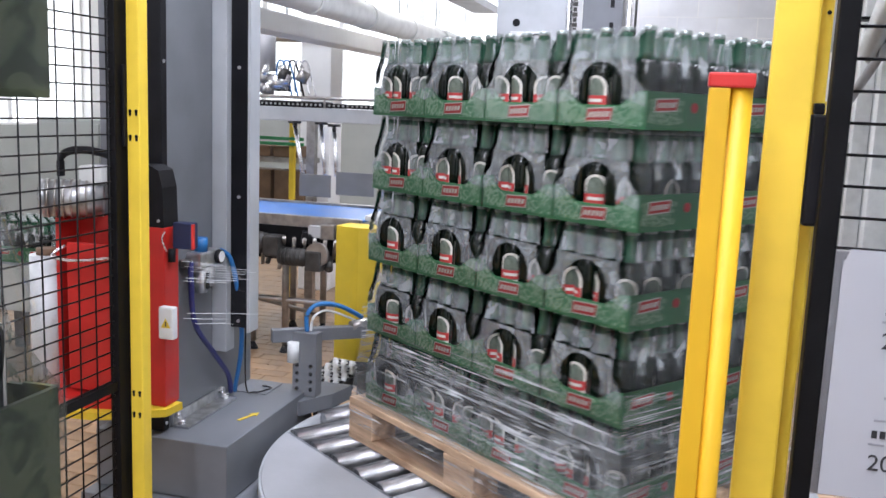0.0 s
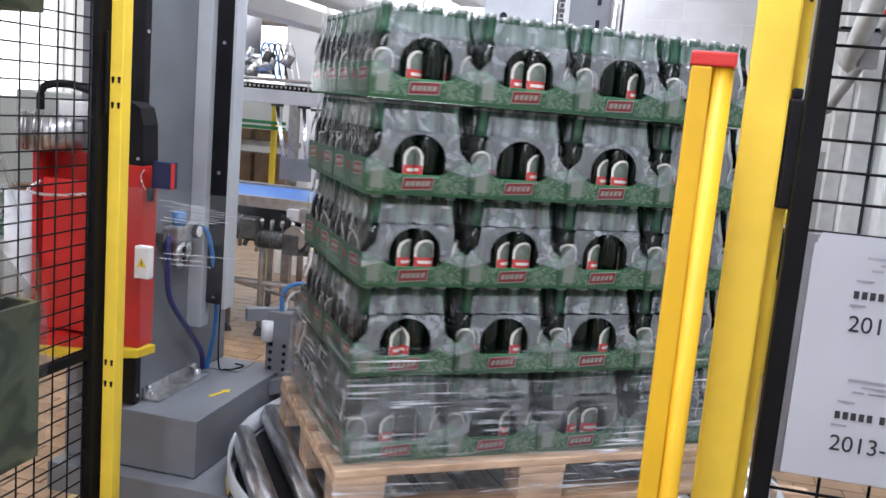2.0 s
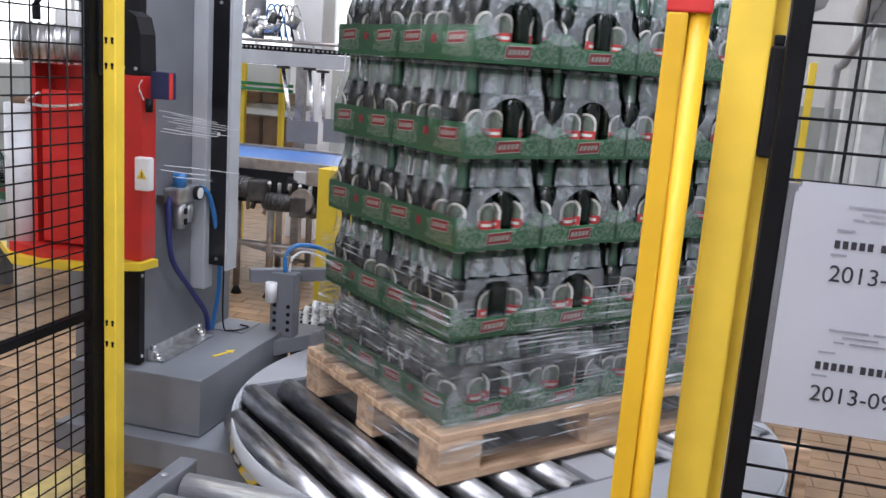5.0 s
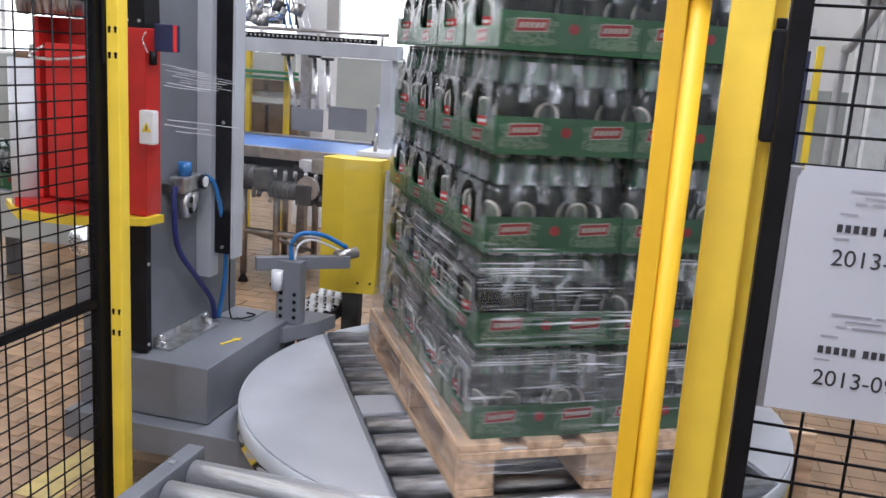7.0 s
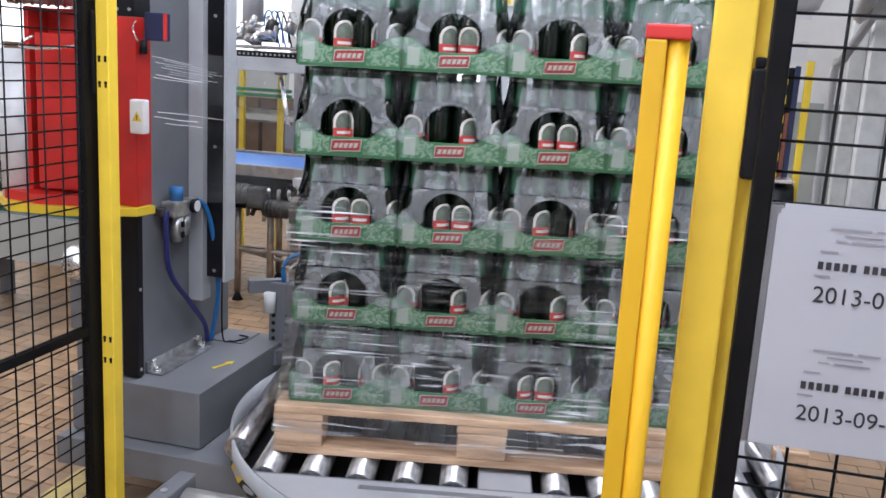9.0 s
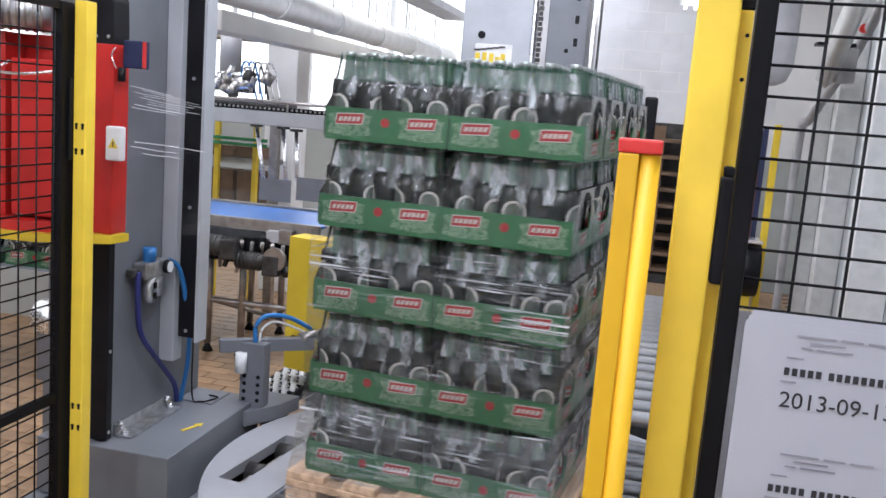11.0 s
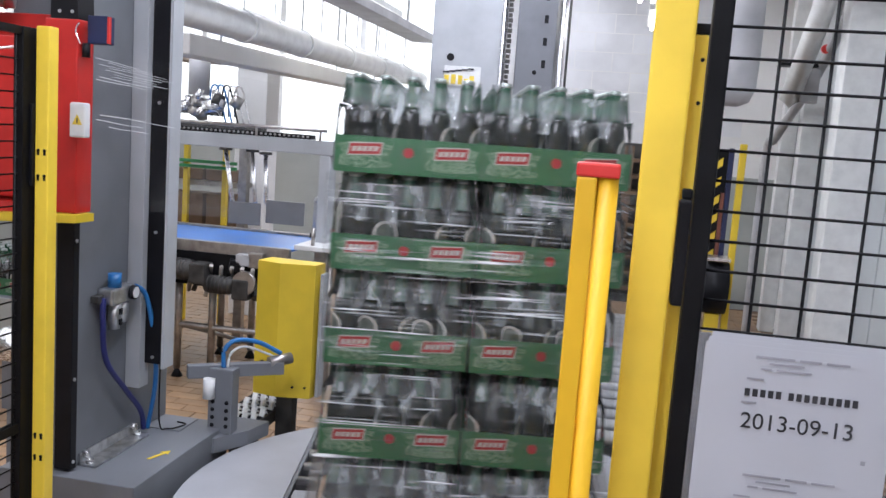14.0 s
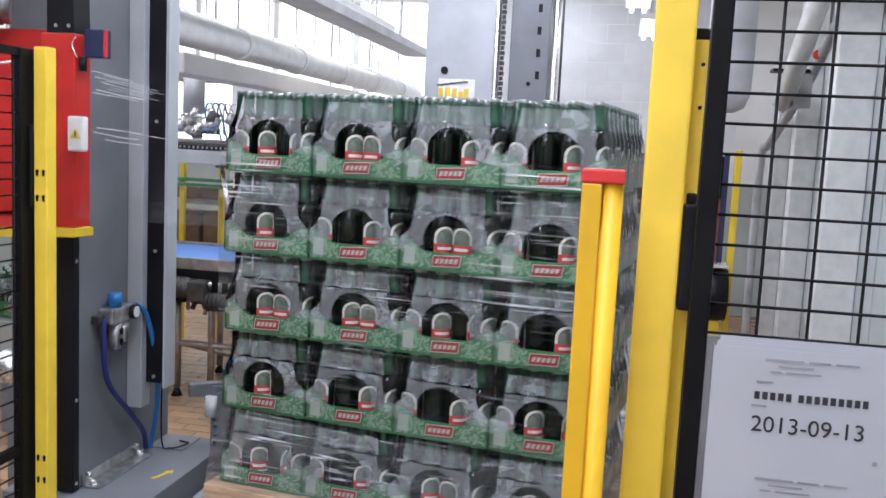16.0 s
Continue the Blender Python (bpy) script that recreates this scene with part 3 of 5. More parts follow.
hz = thing("hazard_panel", "black and yellow striped guard panel with a yellow post", "guard")
part("post", B(1.145, 1.185, 3.0, 3.05, 0, 1.66, bevel=0.004), M_YELD, hz)
part("panel", B(0.93, 1.1, 3.1, 3.12, 0.62, 1.62), M_BLACKM, hz)
for k in range(7):
    bm = bmesh.new()
    z = 0.78 + k * 0.115
    vs = [bm.verts.new(p) for p in ((1.0, 3.094, z), (1.06, 3.094, z + 0.05), (1.06, 3.094, z + 0.1), (1.0, 3.094, z + 0.05))]
    bm.faces.new(vs)
    part("stripe", bm, M_YELD, hz)
part("edge_bar", B(1.09, 1.12, 3.06, 3.1, 0.62, 1.63, bevel=0.004), M_BLUEBOX, hz)
part("brown_panel", B(1.066, 1.088, 3.07, 3.098, 0.8, 1.35), mat("rust_paint", (0.16, 0.05, 0.03), 0.6), hz)
for x in (0.95, 1.08):
    part("leg", B(x - 0.02, x + 0.02, 3.1, 3.14, 0, 0.62), M_BLACKM, hz)
rb = thing("roller_motor", "black drum motor with a steel end plate on a stand", "motor")
part("drum", C((1.0, 2.9, 0.78), (1.14, 2.9, 0.78), 0.16, 24), M_BLACK, rb)
part("end_plate", B(1.0, 1.14, 2.8, 2.98, 0.95, 0.97, bevel=0.004), M_CHROME, rb)
part("stand", B(1.03, 1.11, 2.85, 2.95, 0, 0.62), M_YELD, rb)
dv = thing("vent_pipe", "broad grey ventilation pipe ending above the gate", "duct")
part("pipe", add_lathe(bmesh.new(), [(0.03, 1.80), (0.07, 1.82), (0.092, 1.88), (0.095, 2.0), (0.095, 3.5)], 28, (0.875, 1.17, 0)), M_DUCT, dv)
part("collar", C((0.875, 1.17, 2.3), (0.875, 1.17, 2.34), 0.102, 28), M_DUCT, dv)
br = thing("wall_bracket", "white raking wall bracket with a grey box", "bracket")
part("rake", C((1.55, 4.0, 2.0), (1.55, 2.75, 2.75), 0.07, 4), M_WHITEP, br)
part("junction_box", B(1.6, 1.72, 3.9, 4.02, 1.98, 2.22, bevel=0.008), M_DUCT, br)
part("shelf", B(1.45, 1.74, 3.88, 4.04, 2.225, 2.245), M_BLACKM, br)
part("drain_pipe", add_tube(bmesh.new(), curve([(1.62, 5.3, 0.0), (1.62, 5.3, 1.55), (1.64, 5.0, 1.75), (1.72, 4.0, 2.2), (1.74, 2.6, 2.85)], 30), 0.035, 10), M_DUCT, br)
part("valve", C((1.70, 3.75, 2.33), (1.70, 3.7, 2.33), 0.03, 12), M_REDCAP, br)
wp = thing("timber_post", "rough tan timber offcut standing on the floor", "timber")
part("post", B(0.86, 0.97, 0.10, 0.16, 0, 0.38, bevel=0.006), M_WOOD, wp)
for z in (0.1, 0.2):
    part("nail", C((0.9, 0.098, z), (0.9, 0.094, z), 0.006, 8), M_BLACK, wp)
bl = thing("grey_bollard", "low grey floor bollard wrapped in clear film", "bollard")
part("shaft", add_lathe(bmesh.new(), [(0.09, 0), (0.09, 0.3), (0.075, 0.36), (0.03, 0.385)], 20, (0.74, 0.12, 0)), M_DUCT, bl)

# ---- turntable ----
R_T = 0.885
table = thing("turntable", "round grey turntable with steel rollers and a striped rim", "turntable")
# coloured black to stand for the shade between the rollers
part("under_slab", add_lathe(bmesh.new(), [(0.80, 0.27), (0.86, 0.30), (0.86, 0.312)], 64), M_BLACK, table)


def deck_plate(sign, slots):
    """Half-moon plate built in columns, so that the slots stay open."""
    bm = bmesh.new()
    lim = math.sqrt((R_T - 0.009) ** 2 - 0.535 ** 2)
    cuts = sorted({-lim + 2 * lim * i / 48 for i in range(49)} | {v for s in slots for v in s[:2]})
    for xa, xb in zip(cuts, cuts[1:]):
        xm = (xa + xb) / 2
        spans = [(0.535, None)]
        for s in sorted((s for s in slots if s[0] - 1e-6 <= xa and xb <= s[1] + 1e-6), key=lambda s: s[2]):
            lo, _ = spans.pop()
            spans += [(lo, s[2]), (s[3], None)]
        for lo, hi in spans:
            ya = math.sqrt(max((R_T - 0.009) ** 2 - xa * xa, 0)) if hi is None else hi
            yb = math.sqrt(max((R_T - 0.009) ** 2 - xb * xb, 0)) if hi is None else hi
            ya, yb = max(ya, lo + 1e-4), max(yb, lo + 1e-4)
            add_prism(bm, [(xa, sign * lo), (xb, sign * lo), (xb, sign * yb), (xa, sign * ya)], 0.35, 0.388)
    bmesh.ops.remove_doubles(bm, verts=bm.verts[:], dist=1e-5)
    return bm


part("deck_plate", deck_plate(1, [(-0.37, 0.06, 0.66, 0.745), (-0.02, 0.40, 0.56, 0.585), (-0.2, -0.1, 0.56, 0.58)]), M_TTOP, table)
part("deck_plate", deck_plate(-1, []), M_TTOP, table)
part("slot_wheel", C((-0.2, 0.67, 0.345), (-0.2, 0.735, 0.345), 0.036, 20), M_DARKST, table)
part("slot_wheel", C((0.0, 0.67, 0.345), (0.0, 0.735, 0.345), 0.036, 20), M_DARKST, table)
part("slot_bar", B(-0.36, 0.05, 0.695, 0.71, 0.325, 0.352), M_STEEL, table)
part("centre_plate", B(-0.075, 0.075, -0.515, 0.515, 0.35, 0.38, bevel=0.004), M_TTOP, table)
for sy in (-1, 1):
    part("side_channel", B(-0.7, 0.7, sy * 0.527 - 0.006, sy * 0.527 + 0.006, 0.315, 0.385), M_MACH, table)
roller = None
for sx in (-1, 1):
    for k in range(5):
        x = sx * (0.145 + 0.133 * k)
        half = min(0.515, math.sqrt(R_T ** 2 - x * x) - 0.02)
        if roller is None:
            roller = part("roller", C((0, -0.515, 0), (0, 0.515, 0), 0.0405, 24), M_ROLL, table, m=pose(x, 0, 0.357))
        else:
            same("roller", roller, table, pose(x, 0, 0.357))
for sx in (-1, 1):
    part("roller", C((sx * 0.805, -0.33, 0.357), (sx * 0.805, 0.33, 0.357), 0.038, 24), M_ROLL, table)
ring = bmesh.new()
hoop = [(R_T - 0.03, 0.315), (R_T - 0.03, 0.3), (R_T - 0.001, 0.3), (R_T, 0.305), (R_T, 0.383), (R_T - 0.008, 0.385), (R_T - 0.008, 0.315)]
loops = [[ring.verts.new((r * math.cos(2 * math.pi * i / 96), r * math.sin(2 * math.pi * i / 96), z)) for i in range(96)] for r, z in hoop]
for p, q in zip(loops, loops[1:]):
    for i in range(96):
        ring.faces.new((p[i], p[(i + 1) % 96], q[(i + 1) % 96], q[i])).smooth = True
part("rim", ring, M_MACHL, table)
for k in range(48):
    a0, a1 = 2 * math.pi * k / 48, 2 * math.pi * (k + 1) / 48
    bm = bmesh.new()
    vs = []
    for a, z in ((a0, 0.302), (a1, 0.302), (a1 + 0.05, 0.335), (a0 + 0.05, 0.335)):
        vs.append(bm.verts.new(((R_T + 0.002) * math.cos(a), (R_T + 0.002) * math.sin(a), z)))
    bm.faces.new(vs)
    part("hazard_stripe", bm, M_YELD if k % 2 else M_BLACKM, table)
ped = thing("floor_pedestal", "dark steel base drum carrying the turntable", "machine base")
part("drum", add_lathe(bmesh.new(), [(0.45, 0), (0.45, 0.02), (0.38, 0.03), (0.38, 0.265)], 40), M_DARKST, ped)

# ---- conveyors ----
def roller_conveyor(label, xa, xb, ya, yb, pitch, r):
    cv = thing("roller_conveyor", label, "conveyor")
    for x in (xa, xb):
        part("side_rail", B(x - 0.025, x + 0.025, ya, yb, 0.3, 0.408, bevel=0.005), M_MACH, cv)
    first = None
    n = int((yb - ya - 0.1) / pitch)
    for k in range(n + 1):
        m = pose((xa + xb) / 2, ya + 0.07 + k * pitch, 0.395 - r)
        h = (xb - xa) / 2 - 0.03
        if first is None:
            first = part("roller", C((-h, 0, 0), (h, 0, 0), r, 20), M_GALV, cv, m=m)
        else:
            same("roller", first, cv, m)
    for x in (xa, xb):
        for y in (ya + 0.12, yb - 0.12):
            part("leg", B(x - 0.02, x + 0.02, y - 0.03, y + 0.03, 0, 0.298), M_MACH, cv)
            part("bolt", C((x, y, 0.408), (x, y, 0.413), 0.01, 8), M_ZINC, cv)
    # added black sheet that paints the shade in the gaps between rollers
    part("drip_pan", B(xa + 0.026, xb - 0.026, ya, yb, 0.30, 0.304), M_BLACK, cv)
    return cv


roller_conveyor("grey infeed roller conveyor with bright steel rollers", -0.60, 0.74, 0.94, 3.9, 0.16, 0.034)
roller_conveyor("grey outfeed roller conveyor with bright steel rollers", -0.72, 0.72, -1.40, -0.765, 0.125, 0.042)

# ---- wrapper mast ----
mast = thing("wrapper_mast", "tall grey stretch wrapper mast on a broad steel base", "stretch wrapper")
part("column", B(-1.40, -1.17, -0.295, 0.30, 0.46, 3.4, bevel=0.006), M_MACH, mast)
part("flange", B(-1.17, -1.115, 0.0, 0.06, 0.65, 3.4, bevel=0.003), M_MACHL, mast)
part("brush_strip", B(-1.115, -1.052, 0.03, 0.07, 0.735, 3.4, bevel=0.004), M_BLACK, mast, "black plastic cover strip")
part("edge_trim", B(-1.052, -1.042, 0.03, 0.10, 0.72, 3.4), M_MACHL, mast)
part("guide_strip", B(-1.215, -1.158, -0.33, -0.297, 0.465, 3.4, bevel=0.003), M_BLACK, mast, "black guide strip")
for z in (0.49, 0.76, 1.2, 1.64, 2.08, 2.5):
    part("screw", C((-1.16, -0.315, z), (-1.155, -0.315, z), 0.006, 8), M_ZINC, mast)
    if z > 0.7:
        part("screw", C((-1.083, 0.029, z), (-1.083, 0.024, z), 0.006, 8), M_ZINC, mast)
base = part("base_box", B(-1.385, -0.915, -0.366, 0.305, 0.27, 0.459, bevel=0.004), M_MACH, mast)
part("base_frame", B(-1.40, -0.70, -0.43, 0.34, 0.17, 0.266, bevel=0.004), M_MACH, mast)
part("cover_plate", B(-1.16, -1.03, 0.14, 0.285, 0.4595, 0.463), M_MACH, mast)
for x, y in ((-1.37, -0.25), (-0.95, -0.36), (-1.35, 0.27)):
    ft = part("levelling_foot", C((x, y, 0.0), (x, y, 0.03), 0.04, 16, 0.03), M_ZINC, mast)
    part("stem", C((x, y, 0.03), (x, y, 0.169), 0.01, 10), M_ZINC, ft)
ang = bmesh.new()
add_box(ang, -1.168, -1.162, -0.27, 0.06, 0.462, 0.50)
add_box(ang, -1.168, -1.105, -0.27, 0.06, 0.461, 0.467)
bracket = part("foot_angle", ang, M_ZINC, mast, "zinc plated foot angle")
for y in (-0.25, 0.04):
    part("bolt", C((-1.14, y, 0.467), (-1.14, y, 0.485), 0.014, 6), M_CHROME, bracket)
    part("bolt", C((-1.162, y, 0.495), (-1.145, y, 0.495), 0.012, 6), M_CHROME, bracket)
bm = bmesh.new()
add_prism(bm, [(-0.006, -0.05), (0.006, -0.05), (0.006, 0.02), (0.018, 0.02), (0, 0.05), (-0.018, 0.02), (-0.006, 0.02)], 0, 0.0015)
part("arrow_sticker", bm, M_YELD, mast, "yellow arrow sticker", m=pose(-0.98, -0.09, 0.4596, 0, 0, -18))
part("cable_grommet", add_tube(bmesh.new(), curve([(-1.1, 0.12, 0.8), (-1.1, 0.12, 0.5), (-1.07, 0.13, 0.47), (-1.05, 0.17, 0.466), (-1.04, 0.21, 0.466), (-1.08, 0.22, 0.466)], 25), 0.003, 8), M_BLACK, mast)

# compressed air unit on the mast
air = thing("air_regulator", "compressed air regulator with blue knob, gauge and blue hoses", "regulator")
part("mount_bar", B(-1.168, -1.14, -0.22, -0.16, 0.985, 1.01, bevel=0.003), M_DARKST, air)
part("body", B(-1.165, -1.11, -0.185, -0.045, 0.975, 1.03, bevel=0.008), M_ZINC, air)
part("knob", C((-1.135, -0.135, 1.03), (-1.135, -0.135, 1.075), 0.022, 18), M_BLUE, air, "bright blue knob")
part("bowl", C((-1.135, -0.135, 0.89), (-1.135, -0.135, 0.975), 0.019, 16, 0.024), M_ZINC, air)
part("bowl", C((-1.135, -0.085, 0.905), (-1.135, -0.085, 0.975), 0.018, 16, 0.022), M_ZINC, air)
for k in range(2):
    part("sight_slot", B(-1.113, -1.108, -0.142, -0.128, 0.905 + k * 0.035, 0.925 + k * 0.035), M_BLACK, air)
gd = part("gauge", C((-1.11, -0.07, 1.005), (-1.095, -0.07, 1.005), 0.024, 20), M_BLACK, air)
part("dial", C((-1.095, -0.07, 1.005), (-1.093, -0.07, 1.005), 0.019, 20), M_WHITEP, gd)
part("hose", add_tube(bmesh.new(), curve([(-1.14, -0.19, 1.0), (-1.135, -0.2, 0.93), (-1.135, -0.175, 0.79), (-1.13, -0.06, 0.66), (-1.14, 0.06, 0.55), (-1.15, 0.10, 0.47)], 40), 0.0095, 10), M_NAVY, air, "dark blue hose")
part("hose", add_tube(bmesh.new(), curve([(-1.125, -0.03, 1.02), (-1.10, 0.005, 0.98), (-1.09, 0.05, 0.82), (-1.10, 0.085, 0.65), (-1.14, 0.11, 0.47)], 40), 0.0085, 10), M_BLUE, air, "bright blue hose")

# film clamp beside the table
clamp = thing("film_clamp", "grey film clamp post with cross arm and blue air hose", "clamp")
pst = part("post", B(-0.965, -0.87, 0.23, 0.29, 0.44, 0.685, bevel=0.004), M_MACH, clamp)
for k in range(4):
    for x in (-0.945, -0.89):
        part("bolt_hole", C((x, 0.2295, 0.47 + k * 0.03), (x, 0.227, 0.47 + k * 0.03), 0.008, 10), M_BLACK, pst)
part("wedge", add_prism(bmesh.new(), [(-0.97, 0.17), (-0.905, 0.17), (-0.83, 0.30), (-0.80, 0.43), (-0.95, 0.43)], 0.385, 0.44), M_MACH, clamp)
part("foot", B(-0.91, -0.87, 0.31, 0.40, 0.0, 0.384), M_DARKST, clamp)
arm = part("arm", B(-0.16, 0.20, -0.02, 0.02, -0.024, 0.024, bevel=0.003), M_MACH, clamp, m=pose(-0.91, 0.30, 0.668, 0, 0, 35))
part("sensor", C((-0.955, 0.215, 0.575), (-0.955, 0.215, 0.65), 0.022, 14), M_WHITEP, clamp, "white sensor bottle")
part("hose", add_tube(bmesh.new(), curve([(-0.92, 0.26, 0.685), (-0.92, 0.26, 0.75), (-0.89, 0.29, 0.785), (-0.83, 0.36, 0.77), (-0.76, 0.42, 0.72)], 30), 0.009, 8), M_BLUE, clamp, "blue air hose")
part("hose", add_tube(bmesh.new(), curve([(-0.91, 0.27, 0.685), (-0.9, 0.28, 0.74), (-0.86, 0.33, 0.755), (-0.77, 0.42, 0.70)], 24), 0.005, 6), M_WHITEP, clamp)
part("cylinder", C((-0.79, 0.38, 0.69), (-0.73, 0.45, 0.70), 0.022, 14), M_STEEL, clamp)

# yellow guard box on its stand
gb = thing("guard_box", "tall yellow sheet metal guard box beside the turntable", "guard")
bm = bmesh.new()
add_prism(bm, [(-0.955, 0.66), (-0.955, 0.625), (-0.85, 0.60), (-0.71, 0.63), (-0.70, 0.72), (-0.94, 0.74)], 0.485, 1.04)
part("shell", bm, M_YELD, gb)
for x, z in ((-0.915, 0.62), (-0.875, 0.62), (-0.78, 0.53), (-0.73, 0.53)):
    y = 0.60 + (0.238 * (-0.85 - x) if x < -0.85 else 0.214 * (x + 0.85))
    part("bolt", C((x, y + 0.004, z), (x, y - 0.005, z), 0.010 if z > 0.6 else 0.005, 12), M_BLACK, gb)
part("edge_strip", B(-0.698, -0.685, 0.66, 0.72, 0.485, 1.0), M_MACHL, gb)
part("stand", B(-0.86, -0.79, 0.65, 0.71, 0, 0.484), M_DARKST, gb)

# skate wheel table
sk = thing("skate_wheel_table", "small table of white skate wheels on dark axles", "conveyor")
wheel = None
for i in range(7):
    y = 0.53 + i * 0.047
    axle = part("axle", C((-1.032, y, 0.405), (-0.872, y, 0.405), 0.013, 10), M_BLACK, sk)
    for j in range(4):
        m = pose(-1.015 + j * 0.038 + (0.016 if i % 2 else 0), y, 0.405)
        if wheel is None:
            wheel = part("wheel", C((-0.011, 0, 0), (0.011, 0, 0), 0.0225, 14), M_WHITEP, sk, m=m)
        else:
            same("wheel", wheel, sk, m)
for x in (-1.036, -0.868):
    part("side_plate", B(x - 0.003, x + 0.003, 0.51, 0.84, 0.36, 0.412), M_DARKST, sk)
for x in (-1.015, -0.885):
    part("leg", B(x - 0.015, x + 0.015, 0.79, 0.82, 0, 0.359), M_DARKST, sk)
part("cross_plate", B(-1.033, -0.871, 0.508, 0.512, 0.345, 0.38), M_BLACK, sk)
part("bed", B(-1.033, -0.871, 0.513, 0.84, 0.36, 0.366), M_BLACK, sk)

# ---- fences ----
def mesh_panel(name, label, along, a0, a1, fixed, z0, z1, pa, pz, frame_w):
    """Welded wire panel in a black frame; along is 0 for x, 1 for y."""
    f = thing(name, label, "fence panel", group="machine fence")

    def bx(u0, u1, w, za, zb, bev=0.0):
        return B(u0, u1, fixed - w, fixed + w, za, zb, bevel=bev) if along == 0 else B(fixed - w, fixed + w, u0, u1, za, zb, bevel=bev)
    part("upright", bx(a0, a0 + frame_w, 0.014, z0, z1, 0.003), M_BLACKM, f)
    part("upright", bx(a1 - frame_w, a1, 0.014, z0, z1, 0.003), M_BLACKM, f)
    for z in (z0, z1 - 0.02):
        part("rail", bx(a0 + frame_w, a1 - frame_w, 0.01, z, z + 0.02), M_BLACKM, f)
    n = int((a1 - a0 - 2 * frame_w) / pa)
    first = None
    for k in range(1, n + 1):
        u = a0 + frame_w + k * pa
        p = (u, fixed + 0.004, 0) if along == 0 else (fixed + 0.004, u, 0)
        if first is None:
            first = part("wire", C((0, 0, z0 + 0.01), (0, 0, z1 - 0.01), 0.0023, 6), M_BLACKM, f, m=pose(*p))
        else:
            same("wire", first, f, pose(*p))
    first = None
    for k in range(1, int((z1 - z0) / pz)):
        z = z0 + k * pz
        if first is None:
            q0 = (a0 + 0.01, fixed, 0) if along == 0 else (fixed, a0 + 0.01, 0)
            q1 = (a1 - 0.01, fixed, 0) if along == 0 else (fixed, a1 - 0.01, 0)
            first = part("wire", C(q0, q1, 0.0023, 6), M_BLACKM, f, m=pose(0, 0, z))
        else:
            same("wire", first, f, pose(0, 0, z))
    return f


lp = mesh_panel("mesh_panel", "black welded wire mesh panel beside the outfeed", 1, -2.2, -0.70, -1.034, 0.12, 1.80, 0.065, 0.041, 0.06)
part("mid_bar", B(-1.044, -1.024, -2.14, -0.76, 0.75, 0.775), M_BLACKM, lp)
rp = mesh_panel("mesh_panel", "black welded wire mesh gate beside the light column", 0, 0.568, 1.72, -1.512, 0.10, 2.15, 0.0655, 0.041, 0.027)


def yellow_post(x0, x1, y0, y1, top, label, slots=()):
    p = thing("fence_post", label, "fence post", group="yellow fence posts")
    part("tube", B(x0, x1, y0, y1, 0.008, top, bevel=0.004), M_YEL, p)
    part("foot_plate", B(x0 - 0.03, x1 + 0.03, y0 - 0.03, y1 + 0.03, 0, 0.008), M_YEL, p)
    xm = (x0 + x1) / 2
    for z in slots:
        for dx in (-0.009, 0.009):
            part("keyhole", B(xm + dx - 0.003, xm + dx + 0.003, y0 - 0.0016, y0 + 0.001, z - 0.009, z + 0.003), M_BLACK, p)
            part("keyhole", C((xm + dx, y0 - 0.0016, z + 0.003), (xm + dx, y0 + 0.001, z + 0.003), 0.0045, 10), M_BLACK, p)
    return p


pl = yellow_post(-1.010, -0.972, -0.725, -0.685, 1.806, "slim yellow steel fence post with keyhole slots", (1.49, 1.425, 0.735, 0.675))
part("hinge_plate", B(-1.019, -1.011, -0.735, -0.715, 1.40, 1.61, bevel=0.002), M_BLACK, pl)
pr = yellow_post(0.494, 0.551, -1.496, -1.478, 2.3, "broad yellow steel fence post beside the gate")
p3 = yellow_post(0.550, 0.5715, -1.46, -1.42, 1.775, "slim yellow gate post with a black cap", ())
part("cap", B(0.549, 0.5725, -1.461, -1.419, 1.775, 1.79, bevel=0.003), M_BLACK, p3)
for z in (1.74, 1.68):
    part("screw_hole", C((0.565, -1.4605, z), (0.565, -1.4625, z), 0.003, 8), M_BLACK, p3)
part("latch_box", B(0.553, 0.574, -1.495, -1.462, 1.395, 1.545, bevel=0.004), M_BLACK, p3, "black latch box")
part("latch_tongue", B(0.556, 0.570, -1.478, -1.462, 1.545, 1.56, bevel=0.003), M_BLACK, p3)

lc = thing("light_curtain", "amber yellow light curtain column with a red cap", "safety sensor")
bm = bmesh.new()
add_box(bm, 0.415, 0.441, -1.625, -1.585, 0.02, 1.572, bevel=0.003)
part("profile", bm, M_YEL2, lc)
part("profile", add_lathe(bmesh.new(), [(0.0145, 0.02), (0.0145, 1.572)], 20, (0.4535, -1.607, 0)), M_YEL2, lc, "rounded yellow profile")
bm = bmesh.new()
add_box(bm, 0.4135, 0.469, -1.626, -1.584, 1.572, 1.590, bevel=0.003)
part("end_cap", bm, M_REDCAP, lc, "red plastic end cap")
part("foot", B(0.39, 0.49, -1.66, -1.56, 0, 0.02, bevel=0.003), M_BLACKM, lc)

